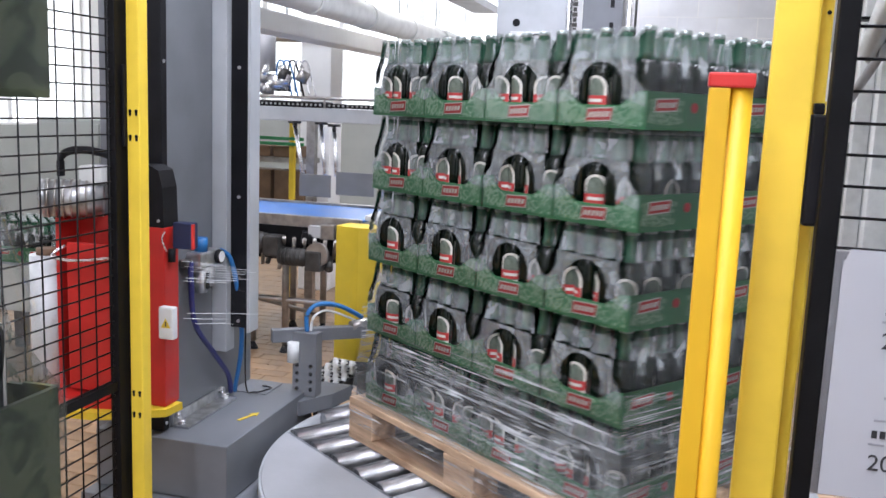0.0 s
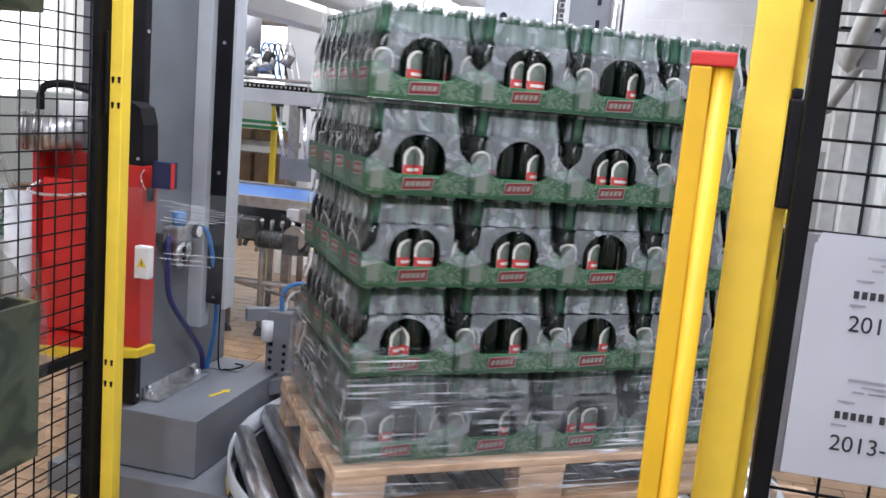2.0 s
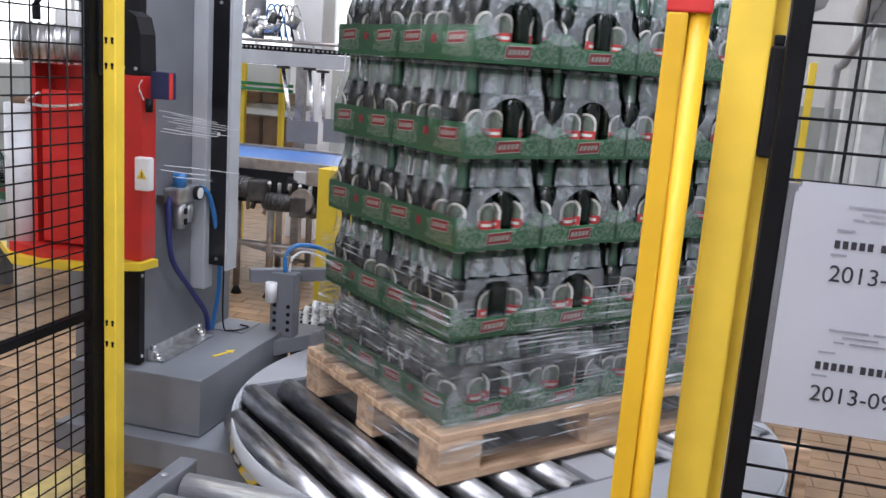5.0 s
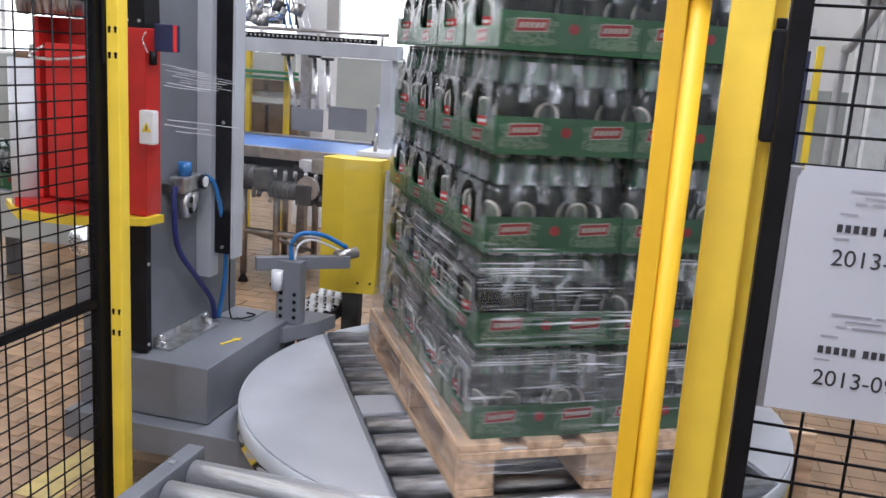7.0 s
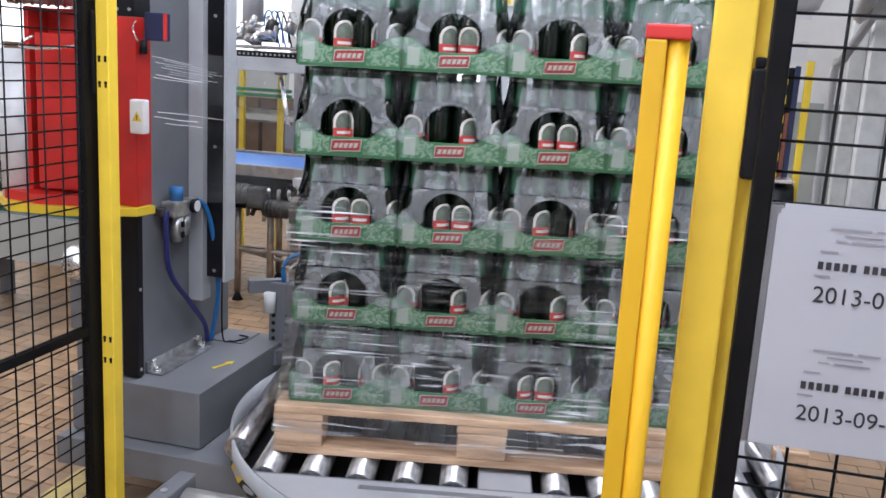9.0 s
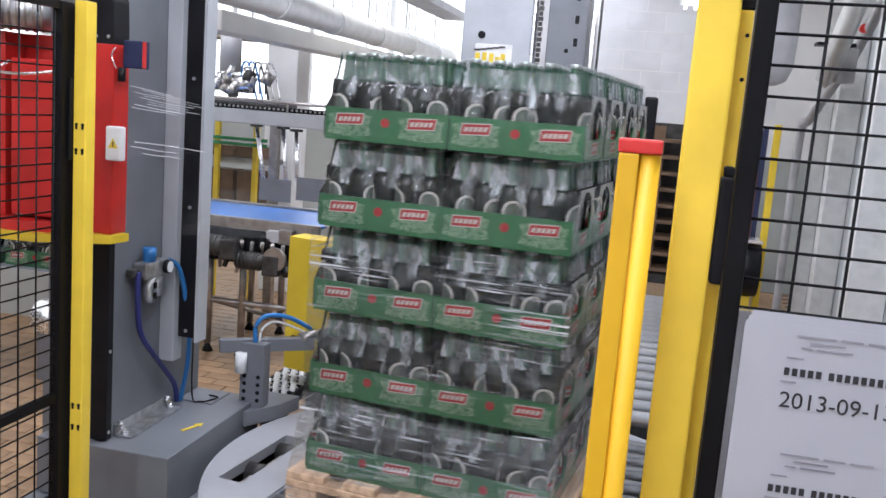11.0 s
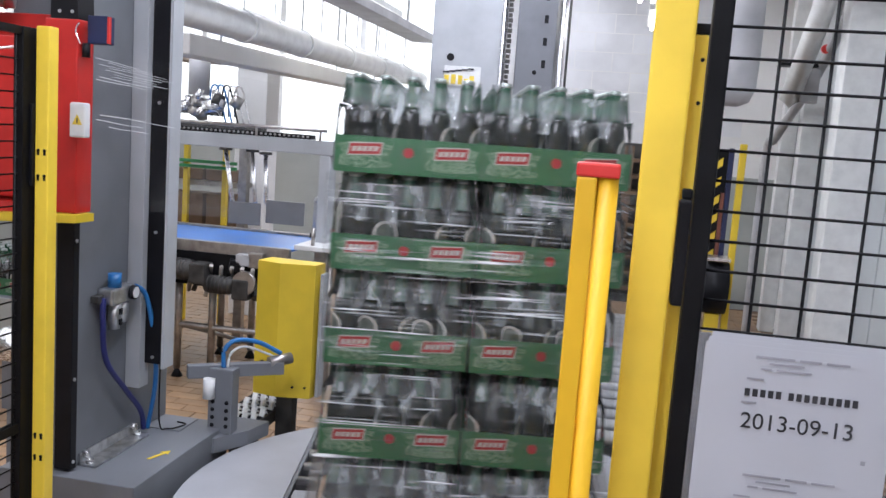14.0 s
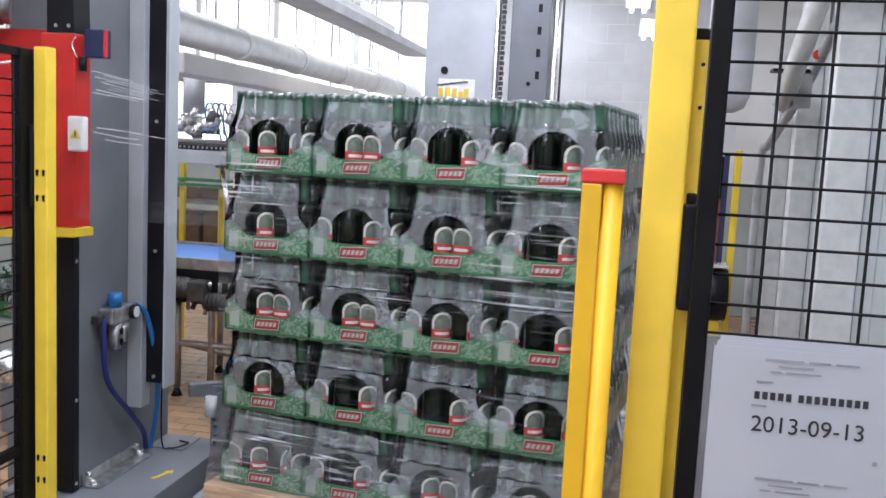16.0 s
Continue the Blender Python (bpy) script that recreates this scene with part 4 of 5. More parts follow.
# ---- papers on the gate ----
pk = thing("paper_pocket", "clear plastic pocket hung on the wire gate", "document holder")
part("sheet", B(0.583, 0.87, -1.5235, -1.5225, 1.03, 1.372), M_POCKET, pk)
part("edge_strip", B(0.575, 0.583, -1.525, -1.519, 1.03, 1.36), M_YELD, pk)
part("dark_backing", B(0.586, 0.612, -1.5205, -1.5195, 1.03, 1.368), M_PRINTG, pk)
pp = thing("printed_sheets", "stack of white printed sheets with a date", "paper")
for k in range(3):
    part("page", B(0.604 + k * 0.004, 0.842 + k * 0.006, -1.5265 - 0.0012 * (2 - k), -1.5260 - 0.0012 * (2 - k), 1.034 + k * 0.003, 1.358 + k * 0.007), M_PAPER, pp, m=pose(0, 0, 0, 0, 0, 0))
YF = -1.5297


def bars(z, x, widths, h, material, gap=0.006):
    for w in widths:
        part("print_bar", B(x, x + w, YF - 0.0006, YF, z, z + h), material, pp)
        x += w + gap


def date_text(txt, x, z, size):
    cu = bpy.data.curves.new("date_text", "FONT")
    cu.body, cu.size, cu.extrude = txt, size, 0.0003
    cu.materials.append(M_PRINT)
    ob = new("date_text", cu)
    ob.parent = pp
    ob.matrix_basis = pose(x, YF - 0.0004, z, 90, 0, 0)


for k, z in enumerate((1.2415, 1.0745)):
    bars(z + 0.101, 0.672, (0.05, 0.028, 0.03), 0.0035, M_PRINTG)
    bars(z + 0.093, 0.690, (0.045,), 0.003, M_PRINTG)
    bars(z + 0.085, 0.680, (0.014, 0.045), 0.003, M_PRINTG)
    bars(z + 0.070, 0.663, (0.022,), 0.003, M_PRINTG)
    bars(z + 0.047, 0.662, (0.0068,) * 5, 0.0105, M_PRINT, 0.0034)
    bars(z + 0.047, 0.719, (0.0068,) * 9, 0.0105, M_PRINT, 0.0034)
    bars(z + 0.0365, 0.659, (0.02,), 0.003, M_PRINTG)
    date_text("2013-09-13", 0.660, z + 0.002, 0.0318)
    bars(z - 0.03, 0.82, (0.006,), 0.006, M_PRINTG)

# ---- beer pack: twenty bottles in a green tray under shrink film ----
PX, PY, PITCH = 0.139, 0.177, 0.24     # half width, half length, layer pitch
bottle_bm = bmesh.new()
add_lathe(bottle_bm, [(0.028, 0.004), (0.0335, 0.010), (0.0338, 0.112), (0.0325, 0.126), (0.028, 0.140), (0.0205, 0.155)], 14, mi=0)
add_lathe(bottle_bm, [(0.0205, 0.155), (0.0158, 0.172), (0.0140, 0.206), (0.0152, 0.210), (0.0150, 0.217), (0.0135, 0.219)], 14, mi=1)


for v in bottle_bm.verts:
    v.co = Vector((v.co.x * 0.972, v.co.y * 0.972, v.co.z * 1.045))


def bottle_meshes():
    """The shared meshes of bottle, crown cap and label."""
    holder = {}
    me = bpy.data.meshes.new("bottle")
    bottle_bm.to_mesh(me)
    me.materials.append(M_GLASS), me.materials.append(M_NECK)
    holder["bottle"] = me
    b = bmesh.new()
    add_lathe(b, [(0.0158, 0.2275), (0.0165, 0.229), (0.0152, 0.236), (0.0125, 0.2385)], 14)
    me = bpy.data.meshes.new("crown_cap")
    b.to_mesh(me)
    me.materials.append(M_CAPM)
    holder["cap"] = me
    b = bmesh.new()
    n = 12

    def arch(u, top, half):
        return top - 0.030 * (1 - math.sqrt(max(0, 1 - (u / half) ** 2)))
    for rad, half, z0, top, mi in ((0.0343, 0.92, 0.045, 0.124, 0), (0.0346, 0.72, 0.05, 0.118, 1)):
        cols = []
        for i in range(n + 1):
            u = half * (2 * i / n - 1)
            x, y = rad * math.sin(u), -rad * math.cos(u)
            cols.append((b.verts.new((x, y, z0)), b.verts.new((x, y, arch(u, top, half * 1.02)))))
        for p, q in zip(cols, cols[1:]):
            f = b.faces.new((p[0], q[0], q[1], p[1]))
            f.material_index, f.smooth = mi, True
    cols = []
    for i in range(7):
        u = 0.90 * (2 * i / 6 - 1)
        cols.append([b.verts.new((0.035 * math.sin(u), -0.035 * math.cos(u), z)) for z in (0.052, 0.076)])
    for p, q in zip(cols, cols[1:]):
        b.faces.new((p[0], q[0], q[1], p[1])).material_index = 2
    cols = []
    for i in range(5):
        u = 0.6 * (2 * i / 4 - 1)
        cols.append([b.verts.new((0.0353 * math.sin(u), -0.0353 * math.cos(u), z)) for z in (0.060, 0.068)])
    for p, q in zip(cols, cols[1:]):
        b.faces.new((p[0], q[0], q[1], p[1])).material_index = 0
    me = bpy.data.meshes.new("label")
    b.to_mesh(me)
    for x in (M_INK, M_LABEL_IN, M_LOGO):
        me.materials.append(x)
    holder["label"] = me
    return holder


BM = bottle_meshes()


def quad(bm, pts):
    bm.faces.new([bm.verts.new(p) for p in pts])


TRAY_H = 0.088


def rim_height(u):
    """Height of the tray's short end: a low middle that sweeps up to the corners."""
    t = min(1, max(0, (abs(u) / PX - 0.40) / 0.48))
    return 0.054 + (TRAY_H - 0.054) * t * t * (3 - 2 * t)


def tray_mesh():
    bm = bmesh.new()
    add_box(bm, -PX, PX, -PY, PY, 0.0, 0.003)
    for s in (-1, 1):
        add_box(bm, s * PX - 0.0015, s * PX + 0.0015, -PY, PY, 0.0, TRAY_H)
        n = 28
        for i in range(n):
            u0, u1 = -PX + 2 * PX * i / n, -PX + 2 * PX * (i + 1) / n
            h = rim_height((u0 + u1) / 2)
            add_box(bm, u0, u1, s * PY - 0.0015, s * PY + 0.0015, 0.0, h)
    return bm


def print_panels(end, only):
    """Leaf print and emblem plates lie a hair proud of the tray."""
    bm = bmesh.new()
    for s in (only[0],):
        if end:
            y = s * (PY + 0.0022)
            for a, b in (((-PX + 0.004, -0.046), (0.046, PX - 0.004))[only[1]],):
                n = 10
                for i in range(n):
                    u0, u1 = a + (b - a) * i / n, a + (b - a) * (i + 1) / n
                    h = [rim_height(u) - 0.003 for u in (u0, u1)]
                    quad(bm, [(u0, y, 0.008), (u1, y, 0.008), (u1, y, h[1]), (u0, y, h[0])])
        else:
            x = s * (PX + 0.0022)
            for c in ((-0.105, 0.105)[only[1]],):
                bm.faces.new([bm.verts.new((x, c + 0.066 * px, 0.012 + 0.066 * pz)) for px, pz in ((-1, 0.08), (-0.3, 0), (0.3, 0), (1, 0.08), (0.86, 0.5), (1, 0.85), (0.4, 0.95), (-0.4, 0.95), (-1, 0.85), (-0.86, 0.5))])
    return bm


def emblems(end, w, h, lift, s, c, blocks):
    """A leaning plaque, or the row of small blocks that stands on it."""
    bm = bmesh.new()
    z = 0.031 if end else 0.058
    spans = [(-w + 2 * w * (k + 0.14) / blocks, -w + 2 * w * (k + 0.86) / blocks) for k in range(blocks)] if blocks else [(-w, w)]
    for a, b in spans:
        pts = [(a - 0.002, -h), (b - 0.002, -h), (b + 0.002, h), (a + 0.002, h)]
        pts = [(u, z + v + 0.05 * u) for u, v in pts]
        if end:
            quad(bm, [(-s * u, s * (PY + lift), v) for u, v in pts])
        else:
            quad(bm, [(s * (PX + lift), c + s * u, v) for u, v in pts])
    return bm


PROFILE = ((0.0, 0.0325), (0.132, 0.0325), (0.146, 0.029), (0.162, 0.0225), (0.180, 0.018), (0.215, 0.0165), (0.236, 0.0165))


def hood_side(axis, s, z0):
    """Film drawn tight over one side of the pack, hollow between the bottles."""
    bm = bmesh.new()
    lobes, half, along = (5, PX, PY) if axis == 0 else (4, PY, PX)
    levels = [z for z in (0.004, 0.05, TRAY_H + 0.002, 0.105, 0.122, 0.138, 0.152, 0.165, 0.18, 0.196, 0.214, 0.230, 0.237) if z >= z0]
    n = lobes * 16
    cols = []
    for i in range(n + 1):
        t = i / n
        col = []
        for z in levels:
            up = max(0, (z - 0.138) / 0.099)
            hug = float(np.interp(z, [a for a, b in PROFILE], [b for a, b in PROFILE])) - 0.0325
            out = half + 0.0042 + 0.55 * hug - 0.45 * 0.016 * up
            amp = float(np.interp(z, (0.0, TRAY_H, 0.122, 0.16, 0.2, 0.237), (0.0, 0.0, 0.011, 0.017, 0.013, 0.004)))
            out -= amp * abs(math.cos(math.pi * lobes * t)) ** 3
            reach = along + 0.0042 - 0.018 * up
            u = (2 * t - 1) * reach
            col.append(bm.verts.new((s * out, u, z) if axis == 0 else (u, s * out, z)))
        cols.append(col)
    for i, (p, q) in enumerate(zip(cols, cols[1:])):
        for k in range(len(levels) - 1):
            if axis == 1 and abs(2 * (i + 0.5) / n - 1) > 0.74:
                continue
            f = bm.faces.new((p[k], q[k], q[k + 1], p[k + 1]))
            f.smooth = True
            # milky where the film bridges free of the glass, clear where it clings
            zm = (levels[k] + levels[k + 1]) / 2
            free = 2 * abs(((i + 0.5) / n * lobes) % 1 - 0.5)
            glass = float(np.interp(zm, [a for a, b in PROFILE], [b for a, b in PROFILE])) / 0.0333
            bridged = zm > 0.17 or free > 0.55 * glass + 0.12 if axis == 0 else True
            inside = axis == 1 or abs(2 * (i + 0.5) / n - 1) < 0.87
            f.material_index = 1 if 0.118 < zm < 0.21 and bridged and inside else 0
    return bm


def end_film(s):
    """End of the hood with its arched opening."""
    bm = bmesh.new()
    a, y, z1 = PX + 0.003, s * (PY + 0.0042), 0.165
    n = 72
    cz = 0.090
    inner, outer = [], []
    for i in range(n):
        t = 2 * math.pi * i / n
        c, d = math.cos(t), math.sin(t)
        inner.append((0.071 * c, y, cz + (0.066 * d if d > 0 else max(0.07 * d, -0.038))))
        k = min(a / max(abs(c), 1e-6), (z1 - cz if d > 0 else cz - 0.004) / max(abs(d), 1e-6))
        ox, oz = k * c, cz + k * d
        # drawn in beside the corner bottles, which stay bare
        lim = float(np.interp(oz, (0.085, 0.118, 0.165), (a, 0.106, 0.102)))
        outer.append((max(-lim, min(lim, ox)), y, oz))
    for i in range(n):
        j = (i + 1) % n
        quad(bm, [inner[i], inner[j], outer[j], outer[i]])
    bmesh.ops.remove_doubles(bm, verts=bm.verts[:], dist=1e-5)
    # tight and clear on the tray, milky where it spans the bottles
    for f in bm.faces:
        f.material_index = 1 if f.calc_center_median().z < 0.066 else 0
    return bm


def sticker_mesh():
    bm = bmesh.new()
    y = PY + 0.0040
    quad(bm, [(0.093, y, 0.016), (0.126, y, 0.016), (0.126, y, 0.064), (0.093, y, 0.064)])
    return bm


SHARED = {}


def shared_part(name, key, make, material, parent, label=""):
    if key in SHARED:
        ob = same(name, SHARED[key], parent, Matrix.Identity(4))
        if label:
            tagged(ob, label)
        return ob
    SHARED[key] = part(name, make(), material, parent, label)
    return SHARED[key]


def make_pack(seed, m):
    random.seed(seed)
    pk_ = thing("beer_pack", "shrink wrapped twenty bottle beer pack in a green tray", "beer pack", m, "beer packs")
    tr_ = shared_part("tray", "tray", tray_mesh, M_TRAY, pk_, "green cardboard tray")
    for side in ((-1, 0), (-1, 1), (1, 0), (1, 1)):
        shared_part("leaf_print", ("leaf", side), lambda: print_panels(True, side), M_LEAF, tr_)
        shared_part("burst_print", ("burst", side), lambda: print_panels(False, side), M_BURST, tr_)
    for end, spots, sizes in ((True, ((-1, 0), (1, 0)), ((0.042, 0.0165, 0), (0.0395, 0.014, 0), (0.034, 0.0065, 5))), (False, ((-1, -0.105), (-1, 0.105), (1, -0.105), (1, 0.105)), ((0.041, 0.0155, 0), (0.0385, 0.013, 0), (0.033, 0.006, 5)))):
        for s, c in spots:
            for k, (nm, mt_) in enumerate((("emblem_border", M_INK), ("emblem", M_LOGO), ("emblem_blocks", M_INK))):
                shared_part(nm, (nm, end, s, c), lambda: emblems(end, *sizes[k][:2], 0.0028 + 0.0004 * k, s, c, sizes[k][2]), mt_, tr_)
    for s in (-1, 1):
        shared_part("round_emblem", ("dot", s), lambda: C((s * (PX + 0.0015), 0, 0.054), (s * (PX + 0.0035), 0, 0.054), 0.0125, 16), M_LOGO, tr_)
    shared_part("code_sticker", "sticker", sticker_mesh, M_CODE, tr_, "pale code sticker")
    for i in range(4):
        for j in range(5):
            x, y = (i - 1.5) * 0.0668, (j - 2) * 0.0666
            out = math.degrees(math.atan2(y / 1.3, x)) + 90
            mm = pose(x, y, 0, 0, 0, out + random.uniform(-130, 130))
            bo = new("bottle", BM["bottle"])
            bo.parent, bo.matrix_basis = pk_, mm
            ca = new("cap", BM["cap"])
            ca.parent = bo
            if i in (0, 3) or j in (0, 4):
                la = new("label", BM["label"])
                la.parent = bo
    for e in (-1, 1):
        shared_part("end_film", ("end_film", e), lambda: end_film(e), (M_SHRINKE, M_SHRINK), pk_, "clear film end with an arched opening")
        shared_part("shoulder_film", ("shoulder", e), lambda: hood_side(1, e, 0.16), (M_SHRINK, M_SHRINKE), pk_, "milky shrink film drawn over the bottle necks")
        shared_part("side_film", ("side_film", e), lambda: hood_side(0, e, 0.0), (M_SHRINK, M_SHRINKF), pk_, "clear shrink film hugging the bottles")
    return pk_


# ---- pallet ----
def pallet(m, label):
    p = thing("wooden_pallet", label, "pallet", m, "wooden pallets")
    random.seed(9)
    for k, (y, w) in enumerate(((-0.34, 0.12), (-0.17, 0.10), (0.0, 0.12), (0.17, 0.10), (0.34, 0.12))):
        part("top_board", B(-0.60, 0.60, y - w / 2, y + w / 2, 0.122, 0.144, bevel=0.003), M_WOOD, p)
    for x in (-0.53, 0.0, 0.53):
        part("cross_board", B(x - 0.0725, x + 0.0725, -0.40, 0.40, 0.10, 0.1215, bevel=0.003), M_WOOD, p)
        for y in (-0.35, 0.0, 0.35):
            part("block", B(x - 0.07, x + 0.07, y - 0.05, y + 0.05, 0.0225, 0.0995, bevel=0.004), M_WOOD, p)
    for y in (-0.35, 0.0, 0.35):
        part("bottom_board", B(-0.60, 0.60, y - 0.05, y + 0.05, 0.0, 0.022, bevel=0.003), M_WOOD, p)
    return p


OX, OY, ZT = 0.073, 0.015, 0.542      # load centre on the table, pallet top
load_pallet = pallet(pose(0, 0, 0), "raw wooden euro pallet under the wrapped load")
spinners = [(table, pose(0, 0, 0)), (load_pallet, pose(OX, OY, 0.398))]

variants = [make_pack(s, pose(0, 0, 0)) for s in (11, 23, 37, 41)]
random.seed(77)
used = [False] * 4
for layer in range(5):
    sx, sy, sr = random.uniform(-.006, .006), random.uniform(-.006, .006), random.uniform(-.4, .4)
    for i in range(4):
        for j in range(2):
            v = random.randrange(4)
            m = pose(OX + (i - 1.5) * 0.2825 + sx + random.uniform(-.002, .002), OY + (j - 0.5) * 0.36 + sy + random.uniform(-.002, .002), ZT + layer * PITCH, 0, 0, sr + random.uniform(-.5, .5))
            if used[v]:
                ob = copy_thing(variants[v], m)
            else:
                ob, used[v] = variants[v], True
            spinners.append((ob, m))


# ---- stretch film on the load, in bands that rise with the carriage ----
def sleeve(name, label, ha, hb, h, hat, hbt, seed, material):
    f = thing(name, label, "stretch film", group="stretch film bands")
    random.seed(seed)
    nz, n = 6, 16
    corners = ((-1, -1), (1, -1), (1, 1), (-1, 1))
    for c in range(4):
        (x0, y0), (x1, y1) = corners[c], corners[(c + 1) % 4]
        bm = bmesh.new()
        rows = []
        for k in range(nz + 1):
            t = k / nz
            a, b = ha + (hat - ha) * t, hb + (hbt - hb) * t
            rows.append([bm.verts.new((a * (x0 + (x1 - x0) * i / n), b * (y0 + (y1 - y0) * i / n), h * t + (0.012 * math.sin(6.3 * i / n + seed) if k in (0, nz) else 0))) for i in range(n + 1)])
        for p, q in zip(rows, rows[1:]):
            for i in range(n):
                bm.faces.new((p[i], p[i + 1], q[i + 1], q[i])).smooth = True
        part("film_side", bm, material, f)
    return f


skirt = sleeve("stretch_film", "clear stretch film wound round pallet edge and bottom packs", 0.606, 0.406, 0.32, 0.578, 0.373, 1, M_SKIRT)
bands = []
BAND = 0.40
for k, zf in enumerate((0.77, 1.16)):
    o = 0.0025 * k
    bands.append((sleeve("stretch_film", "clear wrinkled stretch film band wound round the packs", 0.577 + o, 0.372 + o, BAND, 0.577 + o, 0.372 + o, k + 2, M_STRETCH), zf))

# ---- film carriage on the mast ----
car = thing("film_carriage", "red film carriage with motor, film roll and yellow base plate", "film carriage")
bm = bmesh.new()
add_prism(bm, [(-1.62, -0.40), (-1.44, -0.56), (-1.26, -0.545), (-1.08, -0.44), (-1.072, -0.36), (-1.52, -0.345)], -0.024, 0.0)
part("base_plate", bm, M_YELD, car, "yellow base plate")
part("side_panel", B(-1.20, -1.092, -0.425, -0.345, 0.001, 0.56, bevel=0.004), M_RED, car, "red enamelled side panel")
part("back_panel", B(-1.445, -1.201, -0.37, -0.345, 0.001, 0.575, bevel=0.004), M_RED, car)
part("flange", B(-1.445, -1.428, -0.46, -0.371, 0.03, 0.575, bevel=0.003), M_RED, car)
part("front_panel", B(-1.40, -1.21, -0.47, -0.455, 0.04, 0.50, bevel=0.004), M_RED, car)
part("red_foot", add_prism(bmesh.new(), [(-1.50, -0.50), (-1.36, -0.535), (-1.23, -0.50), (-1.22, -0.43), (-1.46, -0.42)], 0.001, 0.03), M_RED, car)
roll = part("film_roll", C((-1.495, -0.44, 0.004), (-1.495, -0.44, 0.45), 0.05, 32), M_FILMROLL, car, "white film roll")
part("core", C((-1.495, -0.44, 0.45), (-1.495, -0.44, 0.47), 0.03, 20), M_CARTON, roll)
part("roller", C((-1.23, -0.435, 0.03), (-1.23, -0.435, 0.5), 0.018, 16), M_BLACK, car)
mot = part("motor", C((-1.43, -0.50, 0.635), (-1.30, -0.42, 0.635), 0.055, 28), M_ZINC, car, "ribbed grey motor")
for k in range(7):
    q = Vector((-1.435, -0.503, 0.635)) + Vector((0.13, 0.08, 0)) * (k / 7)
    part("fin", C(q, q + Vector((0.006, 0.0037, 0)), 0.059, 28), M_STEEL, mot)
part("fan_cover", C((-1.452, -0.5135, 0.635), (-1.436, -0.5036, 0.635), 0.057, 28), M_ZINC, mot)
for k in range(5):
    part("vent_slot", B(-0.035 + 0.004 * abs(k - 2), 0.035 - 0.004 * abs(k - 2), -0.002, 0.002, -0.003, 0.003), M_BLACK, mot, m=pose(-1.4535, -0.5143, 0.605 + k * 0.015, 0, 0, -58))
part("terminal_box", B(-1.36, -1.28, -0.46, -0.39, 0.68, 0.735, bevel=0.008), M_WHITEP, car)
part("cable", add_tube(bmesh.new(), curve([(-1.28, -0.42, 0.70), (-1.26, -0.42, 0.755), (-1.34, -0.44, 0.78), (-1.41, -0.46, 0.765), (-1.42, -0.46, 0.70)], 24), 0.012, 8), M_BLACK, car)
hood = bmesh.new()
add_prism(hood, [(-1.18, 0.56), (-1.093, 0.56), (-1.097, 0.68), (-1.11, 0.73), (-1.14, 0.745), (-1.18, 0.745)], 0.345, 0.425)
bmesh.ops.rotate(hood, cent=(0, 0, 0), matrix=Matrix.Rotation(radians(90), 3, "X"), verts=hood.verts[:])
part("hood", hood, M_BLACK, car, "black plastic hood")
for x in (-1.15, -1.11):
    part("hood_screw", C((x, -0.4255, 0.58), (x, -0.429, 0.58), 0.005, 8), M_ZINC, car)
fb = part("limit_box", B(-1.079, -1.016, -0.40, -0.36, 0.495, 0.575, bevel=0.004), M_BLUEBOX, car, "navy limit switch box")
part("red_edge", B(-1.016, -1.010, -0.40, -0.388, 0.497, 0.573), M_REDCAP, fb)
part("plug", C((-1.078, -0.405, 0.455), (-1.078, -0.405, 0.495), 0.011, 12), M_BLACK, car)
part("hook", add_tube(bmesh.new(), curve([(-1.085, -0.43, 0.55), (-1.095, -0.432, 0.53), (-1.088, -0.434, 0.51), (-1.08, -0.43, 0.49)], 12), 0.0025, 6), M_CHROME, car)
sw = part("switch_box", B(-1.096, -1.046, -0.455, -0.426, 0.225, 0.325, bevel=0.006), M_WHITEP, car, "white switch box with a warning sign")
bm = bmesh.new()
quad(bm, [(-1.086, -0.4562, 0.262), (-1.054, -0.4562, 0.262), (-1.070, -0.4562, 0.292)])
part("warning_sign", bm, M_SIGNY, sw, "yellow warning triangle")
bm = bmesh.new()
quad(bm, [(-1.072, -0.4568, 0.266), (-1.068, -0.4568, 0.266), (-1.067, -0.4568, 0.281), (-1.071, -0.4568, 0.281)])
part("warning_mark", bm, M_PRINT, sw)
part("handle", add_tube(bmesh.new(), curve([(-1.40, -0.475, 0.49), (-1.42, -0.51, 0.46), (-1.33, -0.515, 0.455), (-1.22, -0.50, 0.47)], 18), 0.005, 6), M_CHROME, car, "bent steel threading bar")
part("slide", B(-1.22, -1.16, -0.344, -0.332, 0.05, 0.5), M_DARKST, car)


# film web from carriage to load, in two overlapping lengths
def web(label, ln):
    w = thing("film_web", label, "stretch film", group="film web")
    nx, nz = 8, 5
    for strip in range(3):
        bm = bmesh.new()
        vs = [[bm.verts.new((ln * i / nx, 0.003 * math.sin(k * 1.7 + strip), 0.1533 * strip + 0.1533 * k / nz)) for k in range(nz + 1)] for i in range(nx + 1)]
        for i in range(nx):
            for k in range(nz):
                bm.faces.new((vs[i][k], vs[i + 1][k], vs[i + 1][k + 1], vs[i][k + 1])).smooth = True
        part("strip", bm, M_WEB, w)
    return w


